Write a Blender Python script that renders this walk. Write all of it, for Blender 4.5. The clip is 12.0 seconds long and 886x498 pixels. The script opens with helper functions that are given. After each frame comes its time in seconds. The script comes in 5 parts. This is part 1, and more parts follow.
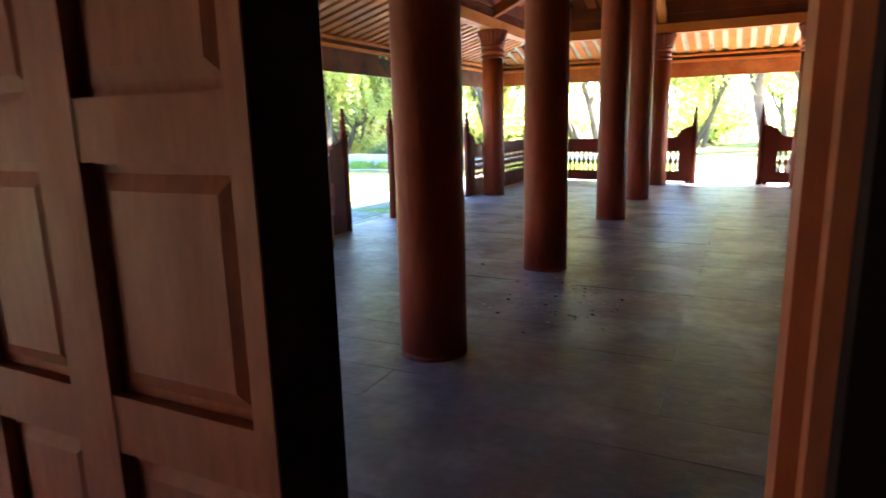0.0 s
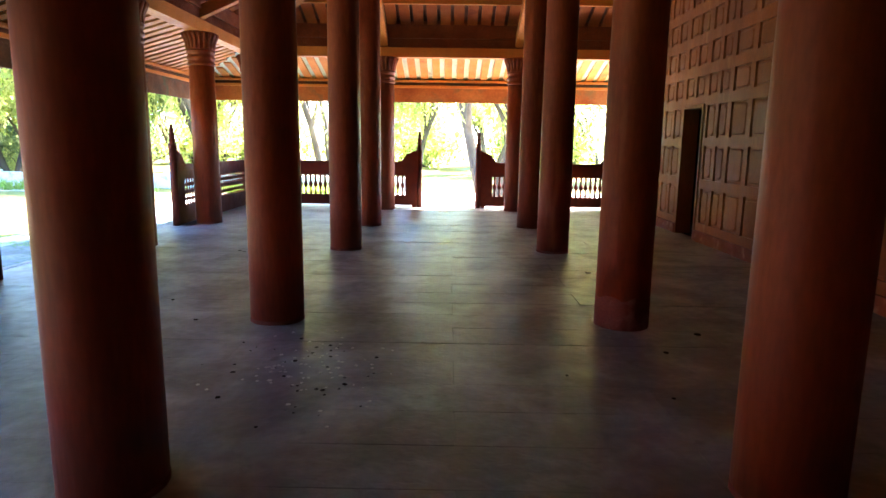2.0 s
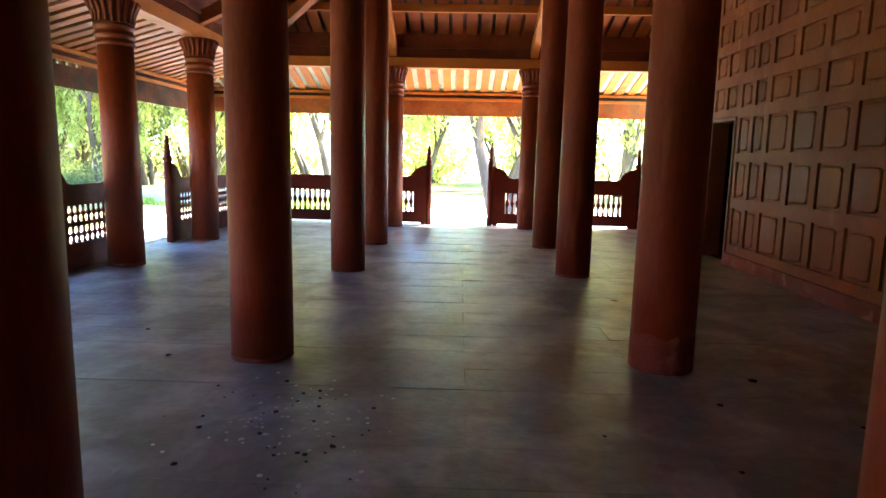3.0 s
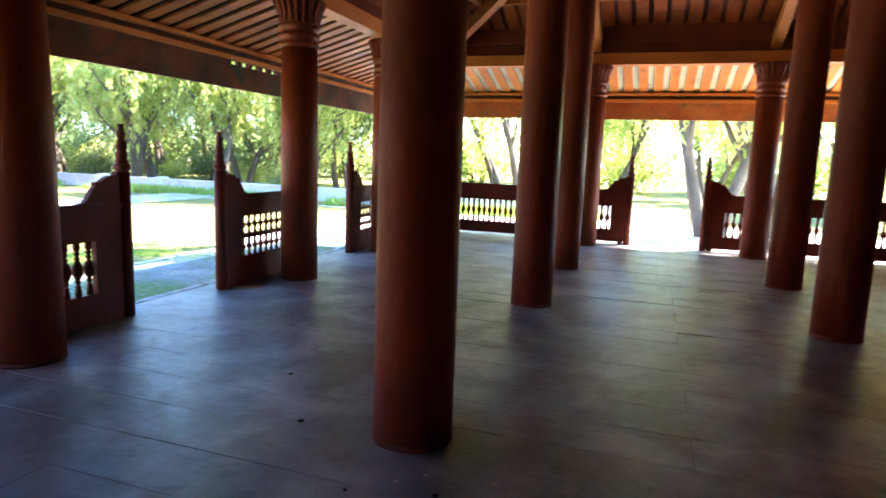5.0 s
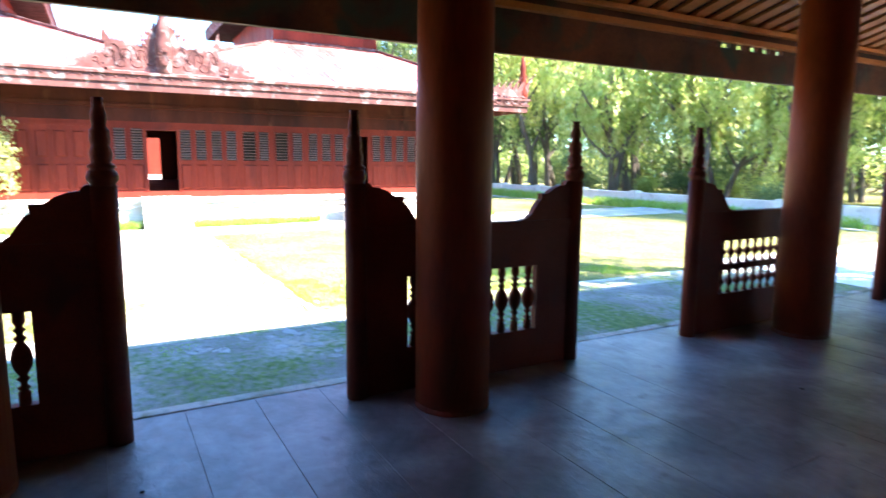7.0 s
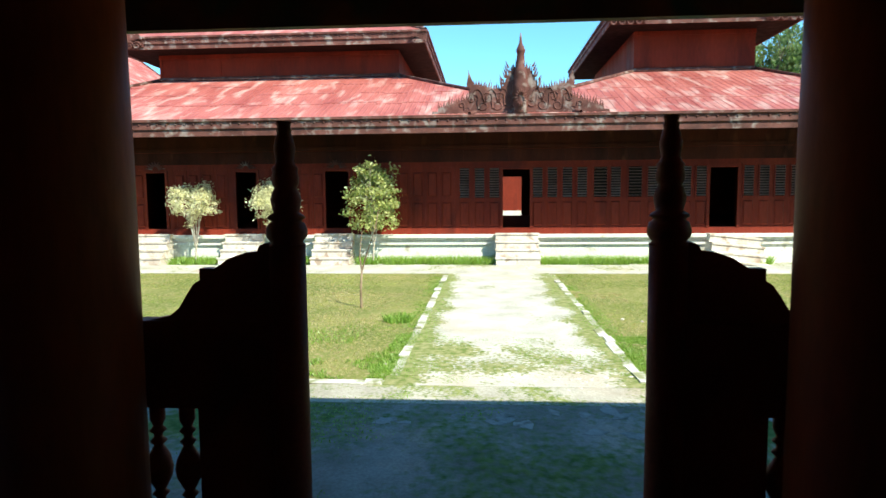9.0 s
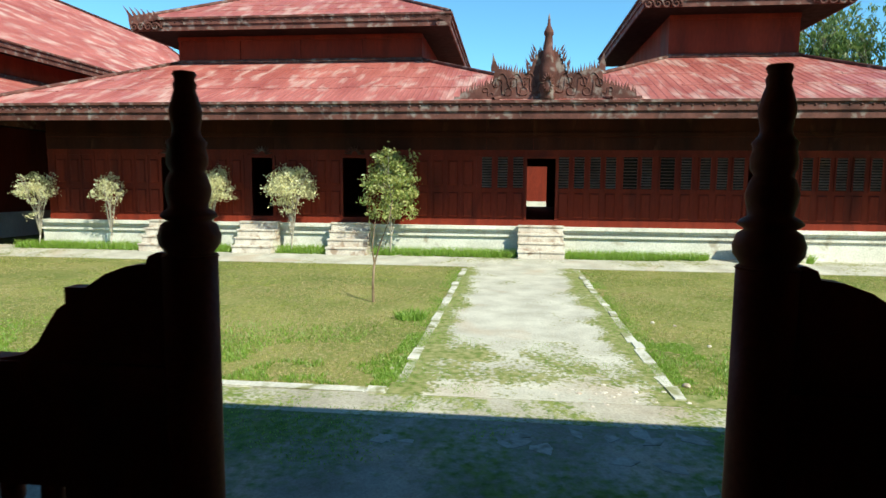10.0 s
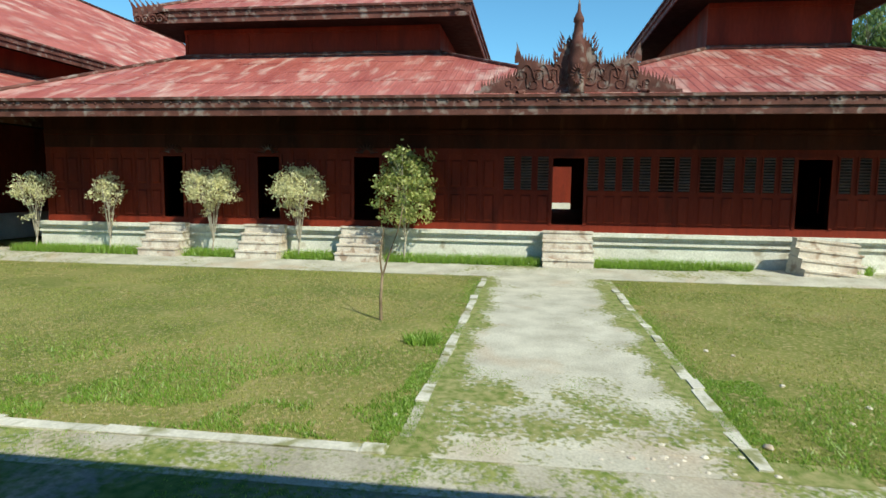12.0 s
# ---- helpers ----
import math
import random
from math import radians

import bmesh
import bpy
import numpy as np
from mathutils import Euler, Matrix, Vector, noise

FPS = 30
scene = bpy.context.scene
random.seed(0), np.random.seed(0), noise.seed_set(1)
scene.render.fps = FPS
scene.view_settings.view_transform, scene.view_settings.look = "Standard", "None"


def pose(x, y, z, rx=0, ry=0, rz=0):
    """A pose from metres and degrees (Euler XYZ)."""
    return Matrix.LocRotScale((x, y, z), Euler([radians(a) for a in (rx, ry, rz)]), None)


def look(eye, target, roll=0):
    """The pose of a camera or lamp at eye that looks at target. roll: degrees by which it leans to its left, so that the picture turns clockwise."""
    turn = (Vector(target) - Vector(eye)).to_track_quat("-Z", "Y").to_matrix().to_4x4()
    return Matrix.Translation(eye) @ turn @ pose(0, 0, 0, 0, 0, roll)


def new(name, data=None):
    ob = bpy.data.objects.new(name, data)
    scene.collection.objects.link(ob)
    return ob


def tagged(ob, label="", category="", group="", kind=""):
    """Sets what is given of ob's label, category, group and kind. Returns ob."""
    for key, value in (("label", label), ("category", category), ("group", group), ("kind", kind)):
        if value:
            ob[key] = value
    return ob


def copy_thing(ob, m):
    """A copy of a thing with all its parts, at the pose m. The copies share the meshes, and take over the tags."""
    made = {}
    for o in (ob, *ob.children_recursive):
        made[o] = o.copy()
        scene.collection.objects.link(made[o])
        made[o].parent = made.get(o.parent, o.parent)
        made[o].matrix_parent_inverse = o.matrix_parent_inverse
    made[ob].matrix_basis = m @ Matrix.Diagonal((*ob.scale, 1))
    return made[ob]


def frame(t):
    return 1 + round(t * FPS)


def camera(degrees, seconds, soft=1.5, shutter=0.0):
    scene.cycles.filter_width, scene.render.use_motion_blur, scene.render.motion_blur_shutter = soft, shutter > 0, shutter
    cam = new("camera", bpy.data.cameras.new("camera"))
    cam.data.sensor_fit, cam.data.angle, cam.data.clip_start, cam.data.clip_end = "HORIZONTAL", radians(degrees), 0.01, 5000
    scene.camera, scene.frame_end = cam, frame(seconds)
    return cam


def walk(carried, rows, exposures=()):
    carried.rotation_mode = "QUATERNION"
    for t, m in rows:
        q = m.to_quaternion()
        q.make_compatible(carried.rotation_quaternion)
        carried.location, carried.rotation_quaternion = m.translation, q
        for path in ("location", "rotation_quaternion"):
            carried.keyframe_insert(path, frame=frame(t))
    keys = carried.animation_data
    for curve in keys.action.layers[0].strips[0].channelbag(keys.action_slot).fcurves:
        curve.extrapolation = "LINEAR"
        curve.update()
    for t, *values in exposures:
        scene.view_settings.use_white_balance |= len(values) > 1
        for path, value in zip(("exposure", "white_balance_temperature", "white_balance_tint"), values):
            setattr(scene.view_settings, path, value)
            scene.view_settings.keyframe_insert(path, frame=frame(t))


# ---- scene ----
cam = camera(71.8, 12.0, 1.5, 0.3)
PATH = [
    (0, (1.142, 0.415, 1.512), (0.278, 2.173, 1.111), -1.4),
    (0.3, (1.034, 0.558, 1.491), (0.346, 2.39, 1.076), -1.1),
    (0.5, (1.0, 0.686, 1.494), (0.401, 2.554, 1.107), -1.4),
    (0.6, (0.943, 0.788, 1.514), (0.395, 2.671, 1.122), -1.7),
    (0.9, (0.908, 0.947, 1.53), (0.474, 2.857, 1.123), -1.6),
    (1, (0.912, 0.994, 1.527), (0.521, 2.91, 1.105), -1.3),
    (1.5, (0.822, 1.243, 1.534), (0.655, 3.199, 1.152), -0.2),
    (2, (0.779, 1.46, 1.503), (0.764, 3.431, 1.162), 0.8),
    (2.5, (0.813, 1.797, 1.487), (0.743, 3.77, 1.163), 0.7),
    (2.7, (0.791, 1.950, 1.469), (0.746, 3.925, 1.161), 1.2),
    (4.3, (0.694, 2.950, 1.510), (0.539, 4.927, 1.252), 1.6),
    (4.5, (0.662, 3.094, 1.581), (0.389, 5.06, 1.335), 1.7),
    (5, (0.507, 3.47, 1.561), (-0.126, 5.344, 1.266), 2.1),
    (5.5, (0.251, 3.843, 1.591), (-0.582, 5.633, 1.268), 2.6),
    (6, (0.092, 4.205, 1.565), (-1.152, 5.735, 1.238), 2.5),
    (6.5, (-0.131, 4.458, 1.418), (-1.648, 5.709, 1.095), 1.5),
    (7, (-0.58, 4.788, 1.461), (-2.311, 5.749, 1.178), 0.5),
    (7.5, (-0.865, 5.071, 1.463), (-2.773, 5.632, 1.247), 0.7),
    (7.7, (-0.951, 5.165, 1.480), (-2.900, 5.570, 1.264), 1.2),
    (9.3, (-2.132, 5.529, 1.500), (-4.113, 5.320, 1.319), 0.0),
    (9.5, (-2.25, 5.55, 1.509), (-4.226, 5.308, 1.317), 0.5),
    (10, (-2.653, 5.546, 1.498), (-4.631, 5.331, 1.291), 0.5),
    (10.5, (-2.955, 5.538, 1.497), (-4.932, 5.356, 1.257), -0.1),
    (11, (-3.41, 5.559, 1.51), (-5.379, 5.312, 1.258), 0.1),
    (11.5, (-3.716, 5.562, 1.525), (-5.684, 5.315, 1.268), 0.5),
    (12, (-4.02, 5.42, 1.545), (-5.99, 5.144, 1.337), 0.7),
]
EXPOSURE = [(0.0, 4.38, 6900, 26), (2.7, 4.38, 6850, 27), (4.3, 4.18, 6700, 26), (5.5, 3.7, 6650, 25), (6.5, 3.62, 6550, 24), (7.0, 3.3, 6450, 23), (7.7, 2.5, 6350, 19), (9.3, 0.86, 6800, -4),
            (10.5, 0.48, 6950, -4), (12.0, 0.27, 6950, -4)]
walk(cam, [(t, look(eye, target, roll)) for t, eye, target, roll in PATH], EXPOSURE)

# ---- light: clear sky and one sun, high over the north-east ----
SUN_DIR = Vector((0.72, 0.77, 1.0)).normalized()
world = bpy.data.worlds.new("sky_world")
scene.world = world
world.use_nodes = True
wn = world.node_tree
sky = wn.nodes.new("ShaderNodeTexSky")
sky.sky_type = "NISHITA"
sky.sun_disc = False
sky.dust_density = 0.0
sky.air_density = 1.0
sky.ozone_density = 1.2
sky.altitude = 800
sky.sun_elevation = math.asin(SUN_DIR.z)
sky.sun_rotation = math.atan2(SUN_DIR.x, SUN_DIR.y)
wn.nodes["Background"].inputs[1].default_value = 0.15
deep = wn.nodes.new("ShaderNodeMixRGB")
deep.blend_type = "MULTIPLY"
deep.inputs[0].default_value = 1.0
deep.inputs[2].default_value = (0.50, 0.86, 1.05, 1)
wn.links.new(sky.outputs[0], deep.inputs[1])
wn.links.new(deep.outputs[0], wn.nodes["Background"].inputs[0])
sun_data = bpy.data.lights.new("sun", "SUN")
sun_data.energy = 5.0
sun_data.angle = radians(0.53)
sun_data.color = (1.0, 0.95, 0.86)
sun = new("sun", sun_data)
sun.matrix_world = look((0, 0, 30), Vector((0, 0, 30)) - SUN_DIR)


# ---- materials ----
def shader(name):
    m = bpy.data.materials.new(name)
    m.use_nodes = True
    return m, m.node_tree, m.node_tree.nodes["Principled BSDF"]


def noise_node(nt, scale, detail=4.0, stretch=(1, 1, 1), distortion=0.0):
    geo = nt.nodes.new("ShaderNodeNewGeometry")
    mp = nt.nodes.new("ShaderNodeMapping")
    mp.inputs["Scale"].default_value = stretch
    nz = nt.nodes.new("ShaderNodeTexNoise")
    nz.inputs["Scale"].default_value = scale
    nz.inputs["Detail"].default_value = detail
    nz.inputs["Distortion"].default_value = distortion
    nt.links.new(geo.outputs["Position"], mp.inputs[0])
    nt.links.new(mp.outputs[0], nz.inputs["Vector"])
    return nz.outputs["Fac"]


def ramp(nt, fac, lo, hi, a=(0, 0, 0, 1), b=(1, 1, 1, 1)):
    r = nt.nodes.new("ShaderNodeValToRGB")
    r.color_ramp.elements[0].position, r.color_ramp.elements[1].position = lo, hi
    r.color_ramp.elements[0].color, r.color_ramp.elements[1].color = a, b
    nt.links.new(fac, r.inputs[0])
    return r.outputs[0]


def mix(nt, fac, a, b, kind="MIX"):
    n = nt.nodes.new("ShaderNodeMixRGB")
    n.blend_type = kind
    for k, v in enumerate((fac, a, b)):
        if hasattr(v, "is_linked"):
            nt.links.new(v, n.inputs[k])
        else:
            n.inputs[k].default_value = v if k == 0 else (*v, 1)
    return n.outputs[0]


def mat(name, dark, light, wear=None, rough=(0.5, 0.75), scale=1.2, fine=30.0, bump=0.25, stretch=(1, 1, 1), wear_at=(0.6, 0.72),
        wear_scale=3.0, metal=0.0, vary=0.0, depth=0.01, spec=0.5):
    """A painted, wooden, stone or earthen surface: two tones in broad patches, fine grain, worn spots and relief."""
    m, nt, b = shader(name)
    broad = ramp(nt, noise_node(nt, scale, 5, stretch), 0.32, 0.68)
    grain = noise_node(nt, fine, 6, stretch)
    col = mix(nt, broad, dark, light)
    col = mix(nt, 0.5, col, ramp(nt, grain, 0.25, 0.75, (0.62, 0.62, 0.62, 1), (1.3, 1.3, 1.3, 1)), "MULTIPLY")
    if wear:
        col = mix(nt, ramp(nt, noise_node(nt, wear_scale, 8, stretch, 0.4), *wear_at), col, wear)
    if vary:
        info = nt.nodes.new("ShaderNodeObjectInfo")
        col = mix(nt, 1.0, col, ramp(nt, info.outputs["Random"], 0, 1, (1 - vary,) * 3 + (1,), (1 + vary,) * 3 + (1,)), "MULTIPLY")
    nt.links.new(col, b.inputs["Base Color"])
    nt.links.new(ramp(nt, noise_node(nt, scale * 2.7, 6, stretch), 0.3, 0.7, (rough[0],) * 3 + (1,), (rough[1],) * 3 + (1,)), b.inputs["Roughness"])
    b.inputs["Metallic"].default_value = metal
    b.inputs["Specular IOR Level"].default_value = spec
    bp = nt.nodes.new("ShaderNodeBump")
    bp.inputs["Strength"].default_value = bump
    bp.inputs["Distance"].default_value = depth
    nt.links.new(grain, bp.inputs["Height"])
    nt.links.new(bp.outputs[0], b.inputs["Normal"])
    return m


def slope_of(nt, value, a, b, c, d):
    n = nt.nodes.new("ShaderNodeMapRange")
    for k, v in enumerate((a, b, c, d)):
        n.inputs[k + 1].default_value = v
    nt.links.new(value, n.inputs[0])
    return n.outputs[0]


def sums(nt, kind, a, b):
    n = nt.nodes.new("ShaderNodeMath")
    n.operation = kind
    for k, v in enumerate((a, b)):
        if hasattr(v, "is_linked"):
            nt.links.new(v, n.inputs[k])
        else:
            n.inputs[k].default_value = v
    return n.outputs[0]


def leaf_mat(name, a, c, straw=None):
    m, nt, b = shader(name)
    nt.nodes.remove(b)
    geo = nt.nodes.new("ShaderNodeNewGeometry")
    col = ramp(nt, geo.outputs["Random Per Island"], 0, 1, (*a, 1), (*c, 1))
    if straw:
        dry = mix(nt, 0.5, noise_node(nt, 0.55, 4), noise_node(nt, 4.5, 6, (1, 1, 1), 0.6))
        col = mix(nt, ramp(nt, dry, 0.47, 0.58, b=(0.8, 0.8, 0.8, 1)), col, straw)
    d, t, g, s1, s2 = (nt.nodes.new("ShaderNode" + k) for k in ("BsdfDiffuse", "BsdfTranslucent", "BsdfGlossy", "MixShader", "MixShader"))
    g.inputs["Roughness"].default_value = 0.45
    s1.inputs[0].default_value, s2.inputs[0].default_value = 0.58, 0.04
    nt.links.new(col, d.inputs[0])
    nt.links.new(col, t.inputs[0])
    nt.links.new(d.outputs[0], s1.inputs[1])
    nt.links.new(t.outputs[0], s1.inputs[2])
    nt.links.new(s1.outputs[0], s2.inputs[1])
    nt.links.new(g.outputs[0], s2.inputs[2])
    nt.links.new(s2.outputs[0], nt.nodes["Material Output"].inputs[0])
    return m


COLUMN = mat("column_red_paint", (0.16, 0.028, 0.008), (0.29, 0.058, 0.015), (0.33, 0.11, 0.04), (0.42, 0.62), 1.5, 40, 0.12, (1, 1, 0.22), (0.62, 0.8), 3.2, spec=0.28)
COLUMN_FOOT = mat("column_foot_worn", (0.165, 0.043, 0.025), (0.24, 0.072, 0.044), (0.32, 0.155, 0.11), (0.55, 0.8), 3, 60, 0.3, wear_at=(0.56, 0.70), wear_scale=6, spec=0.2)
PANEL = mat("wall_red_wood", (0.17, 0.046, 0.011), (0.26, 0.080, 0.018), (0.34, 0.15, 0.05), (0.5, 0.7), 1.6, 45, 0.2, (1, 1, 0.3), (0.62, 0.78), 3, vary=0.12, spec=0.25)
DOOR_WOOD = mat("door_red_wood", (0.28, 0.072, 0.028), (0.40, 0.122, 0.05), (0.32, 0.20, 0.12), (0.5, 0.7), 3, 50, 0.25, (1, 1, 0.2), (0.6, 0.8), 4, spec=0.3)
RAIL = mat("rail_red_paint", (0.115, 0.021, 0.010), (0.175, 0.033, 0.014), (0.09, 0.025, 0.016), (0.5, 0.7), 2.5, 60, 0.15, spec=0.2)
RAFTER = mat("rafter_orange_wood", (0.48, 0.15, 0.027), (0.62, 0.215, 0.038), (0.36, 0.095, 0.024), (0.5, 0.75), 2, 40, 0.2, spec=0.25)
BEAM = mat("beam_orange_paint", (0.48, 0.155, 0.03), (0.60, 0.215, 0.045), (0.58, 0.32, 0.14), (0.45, 0.7), 1.5, 40, 0.2, wear_at=(0.7, 0.85), spec=0.25)
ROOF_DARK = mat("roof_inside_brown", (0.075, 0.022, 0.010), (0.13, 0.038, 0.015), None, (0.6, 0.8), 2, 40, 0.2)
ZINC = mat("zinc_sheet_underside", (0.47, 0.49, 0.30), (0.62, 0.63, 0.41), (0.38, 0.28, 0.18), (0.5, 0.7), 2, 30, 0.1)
UPPER = mat("upper_rafter_red_wood", (0.30, 0.070, 0.015), (0.42, 0.115, 0.024), (0.22, 0.05, 0.014), (0.5, 0.75), 2, 40, 0.2, spec=0.25)
FRIEZE = mat("frieze_red_brown", (0.13, 0.030, 0.011), (0.20, 0.050, 0.017), None, (0.6, 0.8), 2, 40, 0.2, spec=0.25)
# lit and backlit fascia: the north copy brighter, the weathered other one darkened
FASCIA_NORTH = mat("fascia_lit_orange", (0.30, 0.075, 0.02), (0.46, 0.17, 0.045), (0.20, 0.12, 0.05), (0.6, 0.85), 1.1, 25, 0.3, (1, 1, 1), (0.56, 0.68), 2, spec=0.2)
FASCIA = mat("fascia_weathered_red_shaded", (0.06, 0.03, 0.018), (0.21, 0.07, 0.028), (0.05, 0.065, 0.042), (0.6, 0.85), 1.3, 25, 0.3, (1, 1, 1), (0.50, 0.64), 2, spec=0.2)


def floor_material():
    """Hand-smoothed brown boards gone dusty grey, painted paler toward the north light, polished where feet pass."""
    m, nt, b = shader("floor_worn_boards")
    col = mix(nt, ramp(nt, noise_node(nt, 0.9, 5), 0.34, 0.66), (0.120, 0.100, 0.096), (0.195, 0.180, 0.178))
    split = nt.nodes.new("ShaderNodeSeparateXYZ")
    nt.links.new(nt.nodes.new("ShaderNodeNewGeometry").outputs["Position"], split.inputs[0])
    # brightness from the north opening, painted as a gradient into the dusty tone
    north_light = slope_of(nt, split.outputs[1], 3.0, 14.0, -0.05, 0.16)
    dust_and_light = ramp(nt, sums(nt, "ADD", noise_node(nt, 1.7, 10, (1, 1, 1), 0.4), north_light), 0.46, 0.70, b=(0.78, 0.78, 0.78, 1))
    col = mix(nt, dust_and_light, col, (0.39, 0.385, 0.39))
    grain = noise_node(nt, 14, 10, (1, 1, 1), 0.3)
    col = mix(nt, 0.5, col, ramp(nt, grain, 0.28, 0.72, (0.66, 0.66, 0.66, 1), (1.3, 1.3, 1.3, 1)), "MULTIPLY")
    col = mix(nt, ramp(nt, noise_node(nt, 5.5, 9), 0.64, 0.72, b=(0.7, 0.7, 0.7, 1)), col, (0.125, 0.105, 0.098))
    info = nt.nodes.new("ShaderNodeObjectInfo")
    col = mix(nt, 1.0, col, ramp(nt, info.outputs["Random"], 0, 1, (0.86, 0.86, 0.86, 1), (1.14, 1.12, 1.10, 1)), "MULTIPLY")
    nt.links.new(col, b.inputs["Base Color"])
    nt.links.new(ramp(nt, noise_node(nt, 9.0, 9, (1, 1, 1), 0.5), 0.34, 0.66, (0.34, 0.34, 0.34, 1), (0.50, 0.50, 0.50, 1)), b.inputs["Roughness"])
    b.inputs["Specular IOR Level"].default_value = 0.75
    last = None
    for height, strength, distance in ((noise_node(nt, 15.0, 6, (0.9, 1.15, 1), 0.9), 0.6, 0.007), (grain, 0.35, 0.006)):
        bp = nt.nodes.new("ShaderNodeBump")
        bp.inputs["Strength"].default_value = strength
        bp.inputs["Distance"].default_value = distance
        nt.links.new(height, bp.inputs["Height"])
        if last:
            nt.links.new(last, bp.inputs["Normal"])
        last = bp.outputs[0]
    nt.links.new(last, b.inputs["Normal"])
    return m


FLOOR = floor_material()
PLASTER = mat("white_plaster", (0.56, 0.54, 0.48), (0.74, 0.72, 0.66), (0.38, 0.33, 0.25), (0.7, 0.9), 1.1, 20, 0.3, (1, 1, 1), (0.60, 0.74), 2.5)
CONCRETE = mat("pale_concrete", (0.34, 0.31, 0.25), (0.5, 0.46, 0.39), (0.26, 0.25, 0.15), (0.75, 0.95), 0.9, 18, 0.4, (1, 1, 1), (0.58, 0.7), 1.6)
WALL_RED = mat("facade_red_boards", (0.135, 0.0185, 0.0105), (0.205, 0.0295, 0.0150), (0.085, 0.015, 0.010), (0.55, 0.8), 0.8, 14, 0.2, (1, 1, 0.25), (0.52, 0.75), 1.5, spec=0.12)
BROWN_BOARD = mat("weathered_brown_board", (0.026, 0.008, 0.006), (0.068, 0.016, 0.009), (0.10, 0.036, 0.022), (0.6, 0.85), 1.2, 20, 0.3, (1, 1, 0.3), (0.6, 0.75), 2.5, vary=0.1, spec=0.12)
SHUTTER = mat("louvre_grey_red", (0.115, 0.066, 0.052), (0.185, 0.115, 0.095), None, (0.6, 0.8), 3, 30, 0.2, spec=0.15)
ROOF_RED = mat("roof_red_tin", (0.27, 0.062, 0.052), (0.40, 0.125, 0.105), (0.50, 0.33, 0.29), (0.4, 0.65), 0.7, 9, 0.2, (0.45, 1.6, 1), (0.50, 0.74), 1.5, vary=0.06)
CARVED = mat("carved_weathered_wood", (0.065, 0.025, 0.020), (0.16, 0.062, 0.05), (0.25, 0.20, 0.18), (0.6, 0.85), 2.2, 25, 0.4, (1, 1, 1), (0.54, 0.70), 4, spec=0.2)
# black for dark litter, and for the shade of interiors painted as colour
BLACK = mat("black_shade_and_litter", (0.010, 0.006, 0.005), (0.020, 0.012, 0.009), None, (0.8, 0.95), spec=0.1)
# near-black brown: shade under eaves and at the doorway, put into the colour
SHADE_BROWN = mat("shade_brown_boards", (0.010, 0.005, 0.004), (0.024, 0.010, 0.007), None, (0.7, 0.9), 1.5, 25, 0.3, spec=0.12)
STEP = mat("worn_step_plaster", (0.46, 0.38, 0.32), (0.66, 0.61, 0.54), (0.34, 0.25, 0.19), (0.75, 0.95), 1.8, 22, 0.4, (1, 1, 1), (0.52, 0.66), 4.0)
SLAB = mat("broken_pale_concrete", (0.19, 0.185, 0.165), (0.31, 0.30, 0.27), (0.14, 0.14, 0.11), (0.8, 0.95), 2.5, 30, 0.5, (1, 1, 1), (0.50, 0.66), 6.0)
BARK = mat("tree_bark", (0.065, 0.05, 0.036), (0.14, 0.115, 0.082), None, (0.8, 0.95), 2, 20, 0.8, (1, 1, 0.3), depth=0.03)
TAN_BARK = mat("tan_sapling_bark", (0.14, 0.095, 0.055), (0.25, 0.18, 0.115), None, (0.8, 0.95), 6, 40, 0.3)
PALE_BARK = mat("pale_shrub_bark", (0.3, 0.26, 0.2), (0.46, 0.42, 0.35), None, (0.8, 0.95), 6, 40, 0.3)
GRASS = mat("grass_ground", (0.115, 0.15, 0.032), (0.24, 0.235, 0.075), (0.36, 0.29, 0.15), (0.85, 1.0), 0.7, 50, 1.0, (1, 1, 1), (0.50, 0.66), 15.0, depth=0.02, spec=0.1)
BLADE = leaf_mat("grass_blades", (0.18, 0.27, 0.04), (0.52, 0.54, 0.15), (0.64, 0.50, 0.27))
FRESH = leaf_mat("fresh_grass_blades", (0.21, 0.38, 0.045), (0.36, 0.50, 0.10))
LEAF = leaf_mat("tree_leaves", (0.29, 0.42, 0.075), (0.66, 0.68, 0.24))
LEAF_DARK = leaf_mat("shrub_green_leaves", (0.16, 0.25, 0.05), (0.74, 0.73, 0.32))
LEAF_PALE = leaf_mat("shrub_cream_leaves", (0.66, 0.64, 0.36), (0.94, 0.91, 0.64))
LEAF_DEEP = leaf_mat("deep_green_tree_leaves", (0.075, 0.15, 0.04), (0.24, 0.32, 0.10))
LEAF_UNDER = leaf_mat("understorey_leaves", (0.07, 0.13, 0.05), (0.24, 0.33, 0.12))



